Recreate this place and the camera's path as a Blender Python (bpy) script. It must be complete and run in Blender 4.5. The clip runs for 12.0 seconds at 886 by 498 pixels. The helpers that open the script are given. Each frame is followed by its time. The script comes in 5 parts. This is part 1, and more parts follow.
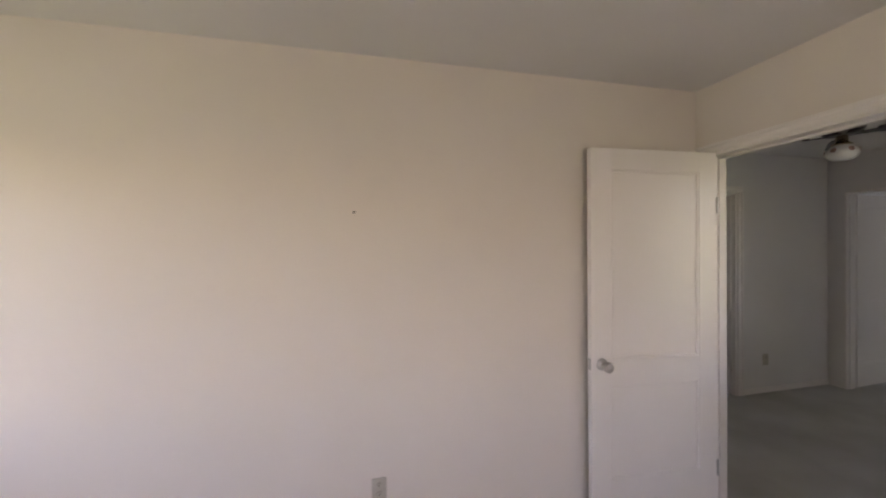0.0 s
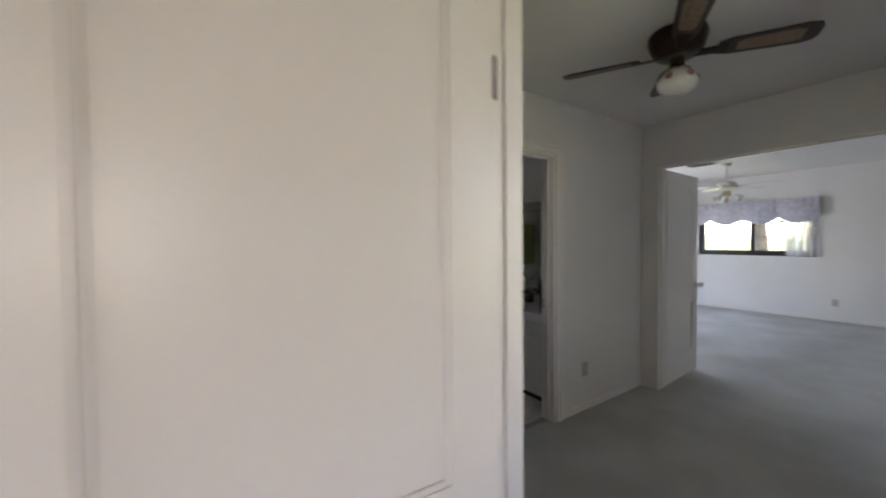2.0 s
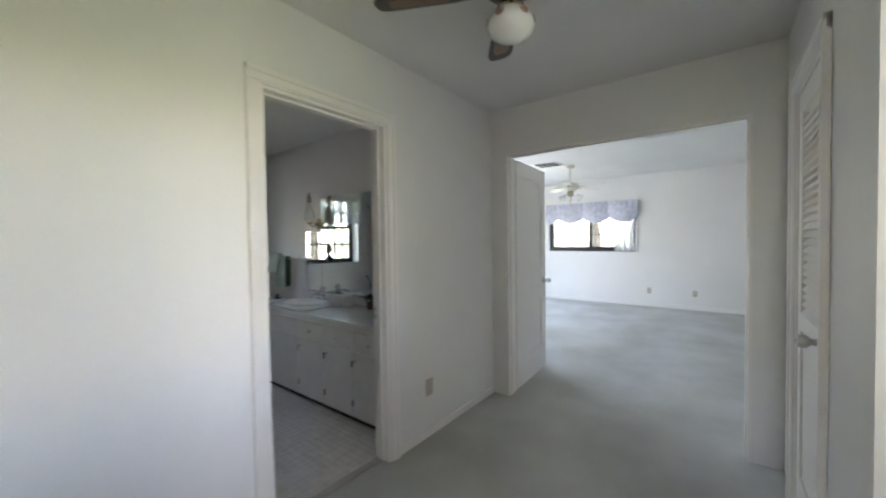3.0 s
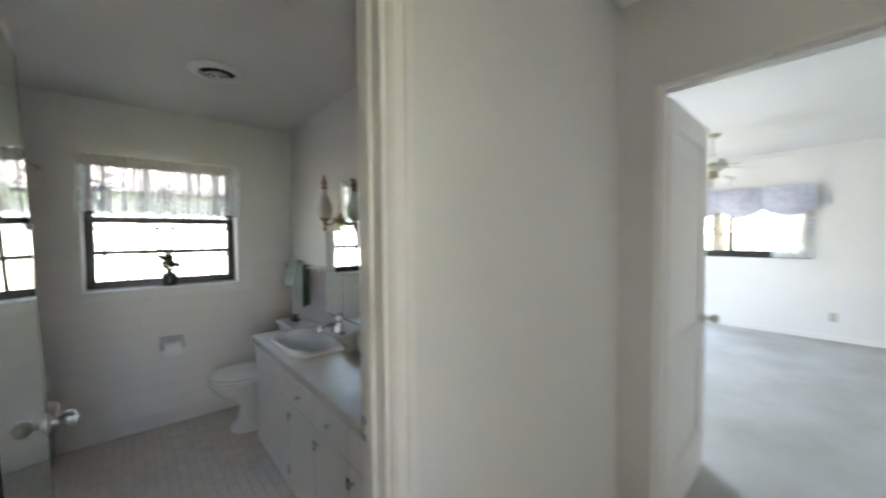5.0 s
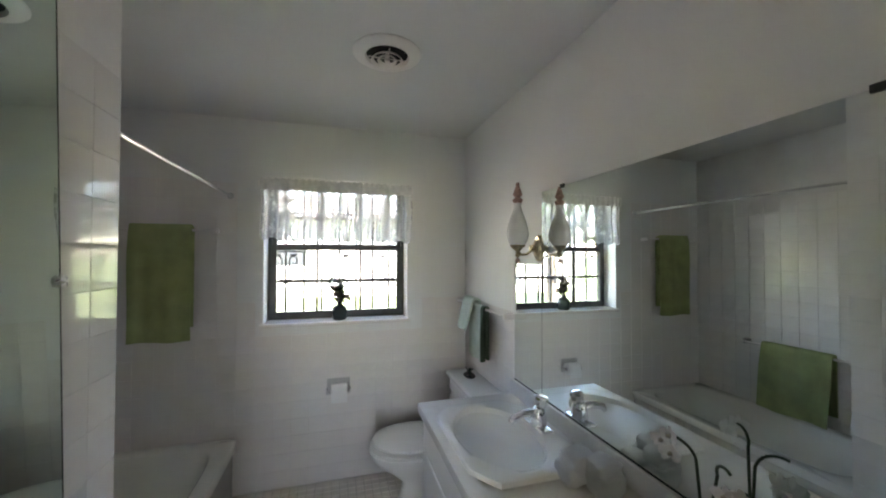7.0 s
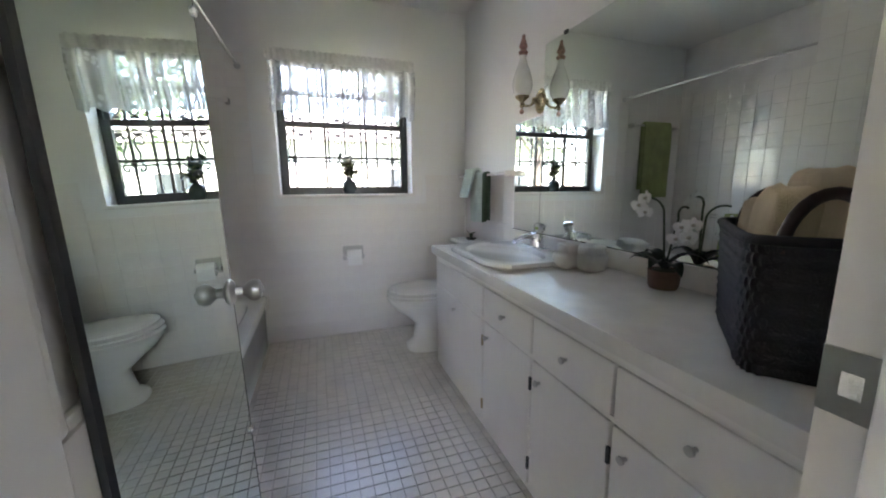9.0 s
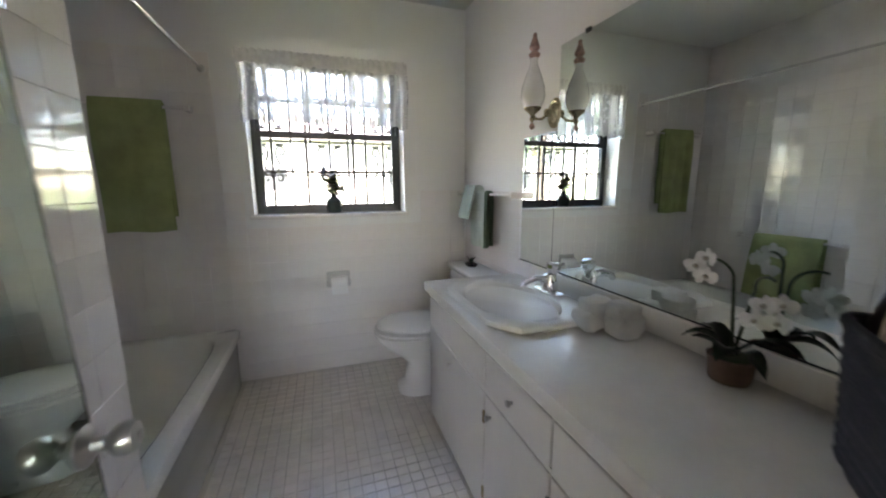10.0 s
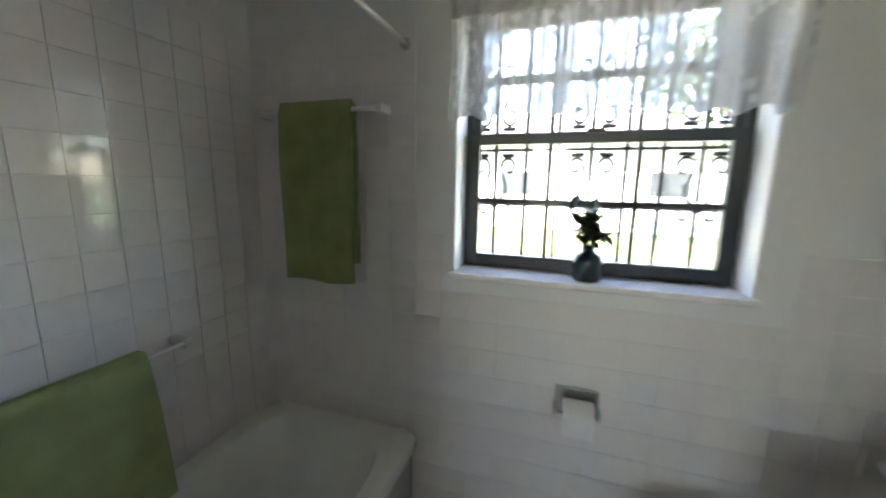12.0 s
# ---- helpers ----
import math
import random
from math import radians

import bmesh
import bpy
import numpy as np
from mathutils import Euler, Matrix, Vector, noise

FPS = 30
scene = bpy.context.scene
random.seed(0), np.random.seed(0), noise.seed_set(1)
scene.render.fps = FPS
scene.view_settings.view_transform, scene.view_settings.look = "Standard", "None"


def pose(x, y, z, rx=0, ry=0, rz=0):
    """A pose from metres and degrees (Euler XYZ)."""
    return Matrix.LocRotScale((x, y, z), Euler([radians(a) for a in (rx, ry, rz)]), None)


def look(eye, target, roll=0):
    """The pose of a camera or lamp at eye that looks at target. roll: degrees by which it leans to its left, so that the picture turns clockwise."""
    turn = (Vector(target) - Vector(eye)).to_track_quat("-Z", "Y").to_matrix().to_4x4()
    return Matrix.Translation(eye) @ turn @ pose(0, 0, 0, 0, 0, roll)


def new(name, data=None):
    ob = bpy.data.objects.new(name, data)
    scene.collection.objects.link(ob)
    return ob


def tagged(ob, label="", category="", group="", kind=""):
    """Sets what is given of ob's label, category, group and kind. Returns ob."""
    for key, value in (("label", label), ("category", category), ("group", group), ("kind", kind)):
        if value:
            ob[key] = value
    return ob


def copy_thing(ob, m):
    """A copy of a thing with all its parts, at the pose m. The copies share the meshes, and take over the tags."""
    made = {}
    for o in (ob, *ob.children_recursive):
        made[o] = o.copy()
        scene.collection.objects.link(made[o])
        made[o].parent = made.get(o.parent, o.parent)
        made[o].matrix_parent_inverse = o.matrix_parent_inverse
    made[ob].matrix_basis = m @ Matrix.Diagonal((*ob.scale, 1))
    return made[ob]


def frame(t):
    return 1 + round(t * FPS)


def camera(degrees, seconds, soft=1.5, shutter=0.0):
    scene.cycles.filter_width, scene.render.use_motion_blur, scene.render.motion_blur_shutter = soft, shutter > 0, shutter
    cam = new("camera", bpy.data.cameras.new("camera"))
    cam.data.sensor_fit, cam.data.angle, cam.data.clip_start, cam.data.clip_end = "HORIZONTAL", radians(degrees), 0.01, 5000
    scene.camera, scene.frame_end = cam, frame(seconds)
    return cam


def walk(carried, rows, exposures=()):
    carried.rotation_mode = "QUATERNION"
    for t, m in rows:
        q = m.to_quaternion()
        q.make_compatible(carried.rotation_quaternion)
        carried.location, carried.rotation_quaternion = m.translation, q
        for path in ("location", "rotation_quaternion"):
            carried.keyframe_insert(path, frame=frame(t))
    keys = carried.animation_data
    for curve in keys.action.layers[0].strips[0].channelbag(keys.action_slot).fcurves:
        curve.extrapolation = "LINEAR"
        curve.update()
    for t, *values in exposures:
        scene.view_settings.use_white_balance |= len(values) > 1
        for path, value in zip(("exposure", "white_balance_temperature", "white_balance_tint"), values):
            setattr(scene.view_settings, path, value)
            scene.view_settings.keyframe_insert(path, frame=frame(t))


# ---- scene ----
cam = camera(101.1, 12.0, soft=2.0, shutter=0.5)
PATH = [
    (0, (-0.66, -0.694, 1.523), (-0.197, 1.252, 1.512), -0.4),
    (0.5, (-0.322, -0.34, 1.499), (0.146, 1.605, 1.502), -0.6),
    (1, (-0.007, -0.035, 1.489), (0.565, 1.882, 1.477), -0.7),
    (1.5, (0.391, 0.176, 1.445), (1.251, 1.981, 1.409), -0.5),
    (2, (0.806, 0.379, 1.403), (1.929, 2.034, 1.357), -0.5),
    (2.5, (1.185, 0.491, 1.368), (2.542, 1.96, 1.32), -0.7),
    (3.2, (1.66, 0.635, 1.348), (3.276, 1.812, 1.299), -0.8),
    (4.8, (2.556, 1.285, 1.435), (3.966, 2.701, 1.350), -0.4),
    (5, (2.590, 1.430, 1.416), (3.888, 2.950, 1.346), -0.4),
    (5.5, (2.703, 1.784, 1.415), (3.595, 3.573, 1.390), -0.1),
    (6, (2.729, 2.069, 1.450), (3.349, 3.970, 1.450), 0.0),
    (6.5, (2.790, 2.268, 1.497), (3.348, 4.188, 1.521), 0.0),
    (6.7, (2.811, 2.316, 1.514), (3.355, 4.240, 1.552), 0.2),
    (8.3, (2.603, 2.148, 1.147), (3.240, 4.041, 1.030), -0.3),
    (8.5, (2.592, 2.123, 1.102), (3.231, 4.008, 0.901), -0.3),
    (9, (2.583, 2.110, 1.091), (3.212, 3.980, 0.762), -0.4),
    (9.5, (2.643, 2.233, 1.177), (3.269, 4.099, 0.827), -0.4),
    (10, (2.723, 2.418, 1.227), (3.343, 4.289, 0.884), -0.3),
    (10.5, (2.758, 2.682, 1.252), (3.226, 4.600, 0.931), -0.3),
    (11, (2.737, 2.934, 1.305), (2.844, 4.906, 0.985), 0.2),
    (11.5, (2.767, 3.248, 1.335), (2.513, 5.207, 1.026), 0.8),
    (12, (2.709, 3.582, 1.375), (2.101, 5.454, 1.030), 0.9),
]
walk(cam, [(t, look(e, g, r)) for t, e, g, r in PATH],
     exposures=[(0, 3.35, 8000, 38), (1.0, 3.4, 7700, 36), (1.5, 3.5, 7500, 35), (2.0, 3.7, 7400, 33), (2.5, 4.05, 7300, 31), (3.2, 4.7, 7200, 26), (5.0, 4.95, 7500, 25), (6.0, 5.1, 7500, 18), (6.5, 5.2, 7600, 22), (9, 5.5, 7400, 29), (10, 5.4, 7800, 29), (12, 5.15, 7500, 23)])

# ---- light ----
world = bpy.data.worlds.new("sky")
scene.world = world
world.use_nodes = True
wn = world.node_tree
sky = wn.nodes.new("ShaderNodeTexSky")
sky.sky_type, sky.sun_disc = "NISHITA", False
sky.sun_elevation, sky.sun_rotation = radians(62), radians(190)
wn.links.new(sky.outputs[0], wn.nodes["Background"].inputs[0])
wn.nodes["Background"].inputs[1].default_value = 0.15
sun = new("sun", bpy.data.lights.new("sun", "SUN"))
sun.data.energy, sun.data.angle, sun.data.color = 3.2, radians(0.5), (1.0, 0.95, 0.88)
sun.matrix_world = look((-0.8, -4.4, 8.5), (0, 0, 0))


def window_lamp(name, eye, target, w, h, watts, color):
    """The sky's light in the opening of a window, including openings added for fill."""
    d = bpy.data.lights.new(name, "AREA")
    d.shape, d.size, d.size_y, d.energy, d.color = "RECTANGLE", w, h, watts, color
    ob = new(name, d)
    ob.matrix_world = look(eye, target)


window_lamp("bedroom_window_light", (-2.95, 0.0, 1.45), (0, 0.0, 1.35), 1.2, 1.15, 0.5, (0.86, 0.92, 1.0))
# south window is made up; its lamp throws light through the doorway
window_lamp("bedroom_south_light", (-0.6, -3.42, 1.5), (0.2, 0.5, 1.2), 1.2, 1.15, 1.1, (1.0, 0.96, 0.93))
window_lamp("master_window_light", (7.6, 5.02, 1.2), (5.6, 0.6, 0.9), 1.9, 1.8, 3.6, (0.66, 0.87, 1.0))


# fill lamp in an unseen window, added to brighten the hall
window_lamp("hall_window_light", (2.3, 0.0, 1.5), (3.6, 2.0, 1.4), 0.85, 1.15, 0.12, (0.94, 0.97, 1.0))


# ---- materials ----
def mat(name, color, rough=0.5, metal=0.0, var=0.06, scale=6.0, bump=0.0, bscale=80.0, spec=0.5, tint=None, piece=0.0, coat=0.0):
    """A surface with broad stains, fine grain and relief."""
    m = bpy.data.materials.new(name)
    m.use_nodes = True
    nt = m.node_tree
    b = nt.nodes["Principled BSDF"]
    b.inputs["Roughness"].default_value, b.inputs["Metallic"].default_value = rough, metal
    b.inputs["Specular IOR Level"].default_value = spec
    b.inputs["Coat Weight"].default_value = coat
    b.inputs["Coat Roughness"].default_value = 0.08
    co = nt.nodes.new("ShaderNodeTexCoord")
    n1 = nt.nodes.new("ShaderNodeTexNoise")
    n1.inputs["Scale"].default_value, n1.inputs["Detail"].default_value = scale, 5
    nt.links.new(co.outputs["Object"], n1.inputs["Vector"])
    n2 = nt.nodes.new("ShaderNodeTexNoise")
    n2.inputs["Scale"].default_value, n2.inputs["Detail"].default_value = bscale, 3
    nt.links.new(co.outputs["Object"], n2.inputs["Vector"])
    ramp = nt.nodes.new("ShaderNodeValToRGB")
    c2 = tint or tuple(c * (1 - 2.2 * var) for c in color)
    ramp.color_ramp.elements[0].position, ramp.color_ramp.elements[1].position = 0.3, 0.7
    ramp.color_ramp.elements[0].color, ramp.color_ramp.elements[1].color = (*c2, 1), (*color, 1)
    nt.links.new(n1.outputs["Fac"], ramp.inputs["Fac"])
    mix = nt.nodes.new("ShaderNodeMixRGB")
    mix.blend_type, mix.inputs["Fac"].default_value = "MULTIPLY", 1.0
    g = nt.nodes.new("ShaderNodeMapRange")
    g.inputs["To Min"].default_value, g.inputs["To Max"].default_value = 1 - var, 1 + var * 0.6
    nt.links.new(n2.outputs["Fac"], g.inputs["Value"])
    nt.links.new(ramp.outputs[0], mix.inputs[1])
    nt.links.new(g.outputs[0], mix.inputs[2])
    last = mix.outputs[0]
    if piece:
        oi = nt.nodes.new("ShaderNodeObjectInfo")
        ge = nt.nodes.new("ShaderNodeNewGeometry")
        ad = nt.nodes.new("ShaderNodeMath")
        ad.operation = "ADD"
        nt.links.new(oi.outputs["Random"], ad.inputs[0])
        nt.links.new(ge.outputs["Random Per Island"], ad.inputs[1])
        fr = nt.nodes.new("ShaderNodeMath")
        fr.operation = "FRACT"
        nt.links.new(ad.outputs[0], fr.inputs[0])
        mr = nt.nodes.new("ShaderNodeMapRange")
        mr.inputs["To Min"].default_value, mr.inputs["To Max"].default_value = 1 - piece, 1
        nt.links.new(fr.outputs[0], mr.inputs["Value"])
        mp = nt.nodes.new("ShaderNodeMixRGB")
        mp.blend_type, mp.inputs["Fac"].default_value = "MULTIPLY", 1.0
        nt.links.new(last, mp.inputs[1])
        nt.links.new(mr.outputs[0], mp.inputs[2])
        last = mp.outputs[0]
    nt.links.new(last, b.inputs["Base Color"])
    if not metal:
        rr = nt.nodes.new("ShaderNodeMapRange")
        rr.inputs["To Min"].default_value, rr.inputs["To Max"].default_value = rough * 0.85, min(1, rough * 1.2)
        nt.links.new(n1.outputs["Fac"], rr.inputs["Value"])
        nt.links.new(rr.outputs[0], b.inputs["Roughness"])
    if bump:
        bp = nt.nodes.new("ShaderNodeBump")
        bp.inputs["Strength"].default_value, bp.inputs["Distance"].default_value = bump, 0.004
        nt.links.new(n2.outputs["Fac"], bp.inputs["Height"])
        nt.links.new(bp.outputs[0], b.inputs["Normal"])
    return m


WALL = mat("wall_paint", (0.78, 0.72, 0.66), 0.6, var=0.025, scale=1.5, bump=0.12, bscale=140)
HALLP = mat("hall_paint", (0.78, 0.77, 0.75), 0.55, var=0.025, scale=1.5, bump=0.12, bscale=140)
CEIL = mat("ceiling_paint", (0.74, 0.73, 0.71), 0.85, var=0.03, scale=1.2, bump=0.3, bscale=110)
TRIM = mat("gloss_trim_paint", (0.82, 0.79, 0.76), 0.30, var=0.012, scale=1.3, bump=0.06, bscale=60)
CAB = mat("cabinet_paint", (0.80, 0.77, 0.73), 0.32, var=0.03, scale=5, bump=0.1, bscale=50)
CARPET = mat("carpet_pile", (0.62, 0.62, 0.60), 0.95, var=0.13, scale=1.6, bump=1.0, bscale=420, spec=0.1, tint=(0.46, 0.46, 0.43))
TILE = mat("glazed_tile", (0.82, 0.78, 0.745), 0.07, var=0.02, scale=3, bump=0.02, bscale=25, piece=0.015)
GROUT = mat("wall_grout", (0.80, 0.77, 0.74), 0.85, var=0.06, bump=0.3, bscale=300)
FTILE = mat("floor_tile_glaze", (0.80, 0.75, 0.69), 0.2, var=0.05, scale=12, bump=0.06, bscale=60, piece=0.07)
FGROUT = mat("floor_grout", (0.66, 0.61, 0.55), 0.9, var=0.12, scale=5, bump=0.4, bscale=300)
PORC = mat("porcelain", (0.82, 0.81, 0.78), 0.24, var=0.015, scale=3, spec=0.3)
TUBM = mat("tub_enamel", (0.78, 0.78, 0.72), 0.15, var=0.03, scale=3, coat=0.3)
LAM = mat("counter_laminate", (0.80, 0.77, 0.73), 0.22, var=0.035, scale=14, bump=0.04, bscale=90)
CHROME = mat("chrome", (0.85, 0.85, 0.87), 0.07, 1.0, var=0.02)
STEEL = mat("brushed_steel", (0.55, 0.54, 0.52), 0.3, 1.0, var=0.05, bscale=200)
BRASS = mat("aged_brass", (0.62, 0.52, 0.36), 0.2, 1.0, var=0.08, scale=30)
BRONZE = mat("dark_bronze_aluminium", (0.025, 0.03, 0.033), 0.4, var=0.15, scale=20)
IRON = mat("painted_iron", (0.035, 0.04, 0.045), 0.5, var=0.2, scale=30, bump=0.2)
GREEN = mat("green_terry", (0.40, 0.46, 0.21), 0.95, var=0.12, scale=10, bump=1.0, bscale=520, spec=0.1)
MINT = mat("pale_green_terry", (0.58, 0.66, 0.57), 0.95, var=0.1, scale=10, bump=1.0, bscale=520, spec=0.1)
SAGE = mat("sage_terry", (0.10, 0.15, 0.10), 0.95, var=0.1, scale=10, bump=1.0, bscale=520, spec=0.1)
WHITET = mat("white_terry", (0.83, 0.83, 0.82), 0.95, var=0.05, scale=16, bump=1.0, bscale=450, spec=0.1)
CREAM = mat("cream_terry", (0.72, 0.58, 0.40), 0.95, var=0.08, scale=10, bump=1.0, bscale=420, spec=0.1)
WICK = mat("dark_woven_fibre", (0.013, 0.013, 0.020), 0.6, var=0.25, scale=40, bump=0.8, bscale=200, piece=0.4)
LEATH = mat("dark_brown_leather", (0.05, 0.022, 0.018), 0.45, var=0.2, scale=30, bump=0.3)
POT = mat("terracotta", (0.21, 0.125, 0.085), 0.8, var=0.15, scale=25, bump=0.4, bscale=150)
LEAF = mat("waxy_leaf", (0.018, 0.05, 0.022), 0.3, var=0.2, scale=20, piece=0.3)
STEM = mat("green_stem", (0.05, 0.075, 0.03), 0.5, var=0.2, scale=30)
PETAL = mat("white_petal", (0.84, 0.83, 0.80), 0.55, var=0.04, scale=40, piece=0.06)
VASE = mat("dark_glazed_vase", (0.03, 0.045, 0.045), 0.2, var=0.15, scale=20)
WOOD = mat("dark_fan_wood", (0.04, 0.025, 0.018), 0.35, var=0.25, scale=14, bscale=60)
CANE = mat("woven_cane", (0.30, 0.21, 0.15), 0.6, var=0.2, scale=60, bump=0.7, bscale=260)
MOTOR = mat("fan_motor_bronze", (0.035, 0.02, 0.016), 0.3, 0.6, var=0.2, scale=25)
PINK = mat("pink_painted_glass", (0.55, 0.32, 0.27), 0.4, var=0.3, scale=50)
OPAL = mat("opal_glass", (0.78, 0.78, 0.76), 0.12, var=0.03, scale=10, coat=0.4)
IVORY = mat("ivory_plastic", (0.50, 0.47, 0.40), 0.35, var=0.05)
# near-black for small dark parts; also stands in for shade in recesses
DARK = mat("dark_parts_and_recess_shade", (0.012, 0.012, 0.012), 0.8, var=0.1)
PAPER = mat("tissue_paper", (0.85, 0.84, 0.82), 0.95, var=0.03, bump=0.5, bscale=200)
FABR = mat("blue_swag_fabric", (0.47, 0.48, 0.60), 0.9, var=0.3, scale=14, bump=0.5, bscale=300, tint=(0.70, 0.70, 0.76))
STUCCO = mat("exterior_stucco", (0.62, 0.62, 0.58), 0.9, var=0.08, scale=2, bump=0.6, bscale=60)
ROOFM = mat("roof_shingle", (0.20, 0.19, 0.18), 0.9, var=0.2, scale=4, bump=0.6, bscale=30)
GRASS = mat("lawn", (0.16, 0.21, 0.08), 0.95, var=0.25, scale=0.8, bump=1.0, bscale=60)
CONC = mat("pale_concrete", (0.55, 0.53, 0.50), 0.9, var=0.1, scale=1.0, bump=0.4, bscale=60)
BARK = mat("bark", (0.13, 0.10, 0.075), 0.95, var=0.25, scale=8, bump=1.0, bscale=40)
FOL = mat("foliage", (0.10, 0.17, 0.045), 0.6, var=0.3, scale=3, piece=0.45)
WFAN = mat("cream_fan_enamel", (0.72, 0.69, 0.58), 0.35, var=0.05)
GLOSSW = mat("white_fan_blade", (0.80, 0.78, 0.72), 0.3, var=0.04)


def mirror_mat(name, tint):
    m = bpy.data.materials.new(name)
    m.use_nodes = True
    b = m.node_tree.nodes["Principled BSDF"]
    b.inputs["Base Color"].default_value = (*tint, 1)
    b.inputs["Metallic"].default_value, b.inputs["Roughness"].default_value = 1.0, 0.008
    return m


def glass_mat():
    """A thin clear pane: most light goes straight through, some is mirrored."""
    m = bpy.data.materials.new("window_glass")
    m.use_nodes = True
    nt = m.node_tree
    nt.nodes.clear()
    o = nt.nodes.new("ShaderNodeOutputMaterial")
    t = nt.nodes.new("ShaderNodeBsdfTransparent")
    g = nt.nodes.new("ShaderNodeBsdfGlossy")
    g.inputs["Roughness"].default_value = 0.01
    t.inputs[0].default_value = (0.93, 0.97, 0.96, 1)
    mx = nt.nodes.new("ShaderNodeMixShader")
    mx.inputs[0].default_value = 0.05
    nt.links.new(t.outputs[0], mx.inputs[1])
    nt.links.new(g.outputs[0], mx.inputs[2])
    nt.links.new(mx.outputs[0], o.inputs[0])
    return m


def lace_mat():
    """Sheer cotton with a floral openwork of small holes."""
    m = bpy.data.materials.new("white_lace")
    m.use_nodes = True
    nt = m.node_tree
    nt.nodes.clear()
    o = nt.nodes.new("ShaderNodeOutputMaterial")
    t = nt.nodes.new("ShaderNodeBsdfTransparent")
    d = nt.nodes.new("ShaderNodeBsdfDiffuse")
    tl = nt.nodes.new("ShaderNodeBsdfTranslucent")
    d.inputs[0].default_value = tl.inputs[0].default_value = (0.62, 0.62, 0.61, 1)
    cl = nt.nodes.new("ShaderNodeMixShader")
    cl.inputs[0].default_value = 0.16
    nt.links.new(d.outputs[0], cl.inputs[1])
    nt.links.new(tl.outputs[0], cl.inputs[2])
    uv = nt.nodes.new("ShaderNodeTexCoord")
    v = nt.nodes.new("ShaderNodeTexVoronoi")
    v.inputs["Scale"].default_value = 26
    n = nt.nodes.new("ShaderNodeTexNoise")
    n.inputs["Scale"].default_value, n.inputs["Detail"].default_value = 13, 4
    nt.links.new(uv.outputs["Object"], v.inputs["Vector"])
    nt.links.new(uv.outputs["Object"], n.inputs["Vector"])
    a = nt.nodes.new("ShaderNodeMath")
    a.operation = "MULTIPLY"
    nt.links.new(v.outputs["Distance"], a.inputs[0])
    nt.links.new(n.outputs["Fac"], a.inputs[1])
    r = nt.nodes.new("ShaderNodeValToRGB")
    r.color_ramp.elements[0].position, r.color_ramp.elements[1].position = 0.12, 0.22
    r.color_ramp.elements[0].color, r.color_ramp.elements[1].color = (0.95, 0.95, 0.95, 1), (0.62, 0.62, 0.62, 1)
    nt.links.new(a.outputs[0], r.inputs[0])
    # gathers: upright folds where the net lies double
    mp = nt.nodes.new("ShaderNodeMapping")
    mp.inputs["Scale"].default_value = (22, 22, 1.2)
    nt.links.new(uv.outputs["Object"], mp.inputs["Vector"])
    fo = nt.nodes.new("ShaderNodeTexNoise")
    fo.inputs["Scale"].default_value, fo.inputs["Detail"].default_value = 1.0, 1
    nt.links.new(mp.outputs[0], fo.inputs["Vector"])
    fr = nt.nodes.new("ShaderNodeMapRange")
    fr.inputs["From Min"].default_value, fr.inputs["From Max"].default_value = 0.46, 0.60
    nt.links.new(fo.outputs["Fac"], fr.inputs["Value"])
    fm = nt.nodes.new("ShaderNodeMixRGB")
    fm.inputs[2].default_value = (0.97, 0.97, 0.97, 1)
    nt.links.new(fr.outputs[0], fm.inputs[0])
    nt.links.new(r.outputs[0], fm.inputs[1])
    mx = nt.nodes.new("ShaderNodeMixShader")
    nt.links.new(fm.outputs[0], mx.inputs[0])
    nt.links.new(t.outputs[0], mx.inputs[1])
    nt.links.new(cl.outputs[0], mx.inputs[2])
    nt.links.new(mx.outputs[0], o.inputs[0])
    return m


MIRROR, GLASS, LACE = mirror_mat("silvered_mirror", (0.80, 0.86, 0.84)), glass_mat(), lace_mat()
OLDMIRROR = mirror_mat("aged_green_mirror", (0.58, 0.67, 0.60))


# ---- building helpers ----
def part(name, bm, material, parent=None, label="", smooth=None):
    """Links a bmesh, built in world places, as one mesh object under a thing or a part."""
    me = bpy.data.meshes.new(name)
    if smooth is not None:
        lim = radians(smooth)
        for f in bm.faces:
            f.smooth = True
        for e in bm.edges:
            e.smooth = len(e.link_faces) == 2 and e.calc_face_angle(0) < lim
    bm.to_mesh(me)
    bm.free()
    me.materials.append(material)
    ob = new(name, me)
    if parent is not None:
        under(ob, parent)
    if label:
        ob["label"] = label
    return ob


def under(ob, parent):
    ob.parent = parent
    m, p = Matrix(), parent
    while p is not None:
        m = p.matrix_basis @ m if p.parent is None else p.parent.matrix_basis @ p.matrix_parent_inverse @ p.matrix_basis @ m
        p = None
    ob.matrix_parent_inverse = m.inverted()


def thing(name, base, label, category, group="", kind=""):
    ob = new(name)
    ob.empty_display_size = 0.1
    ob.matrix_basis = Matrix.Translation(base)
    return tagged(ob, label, category, group, kind)


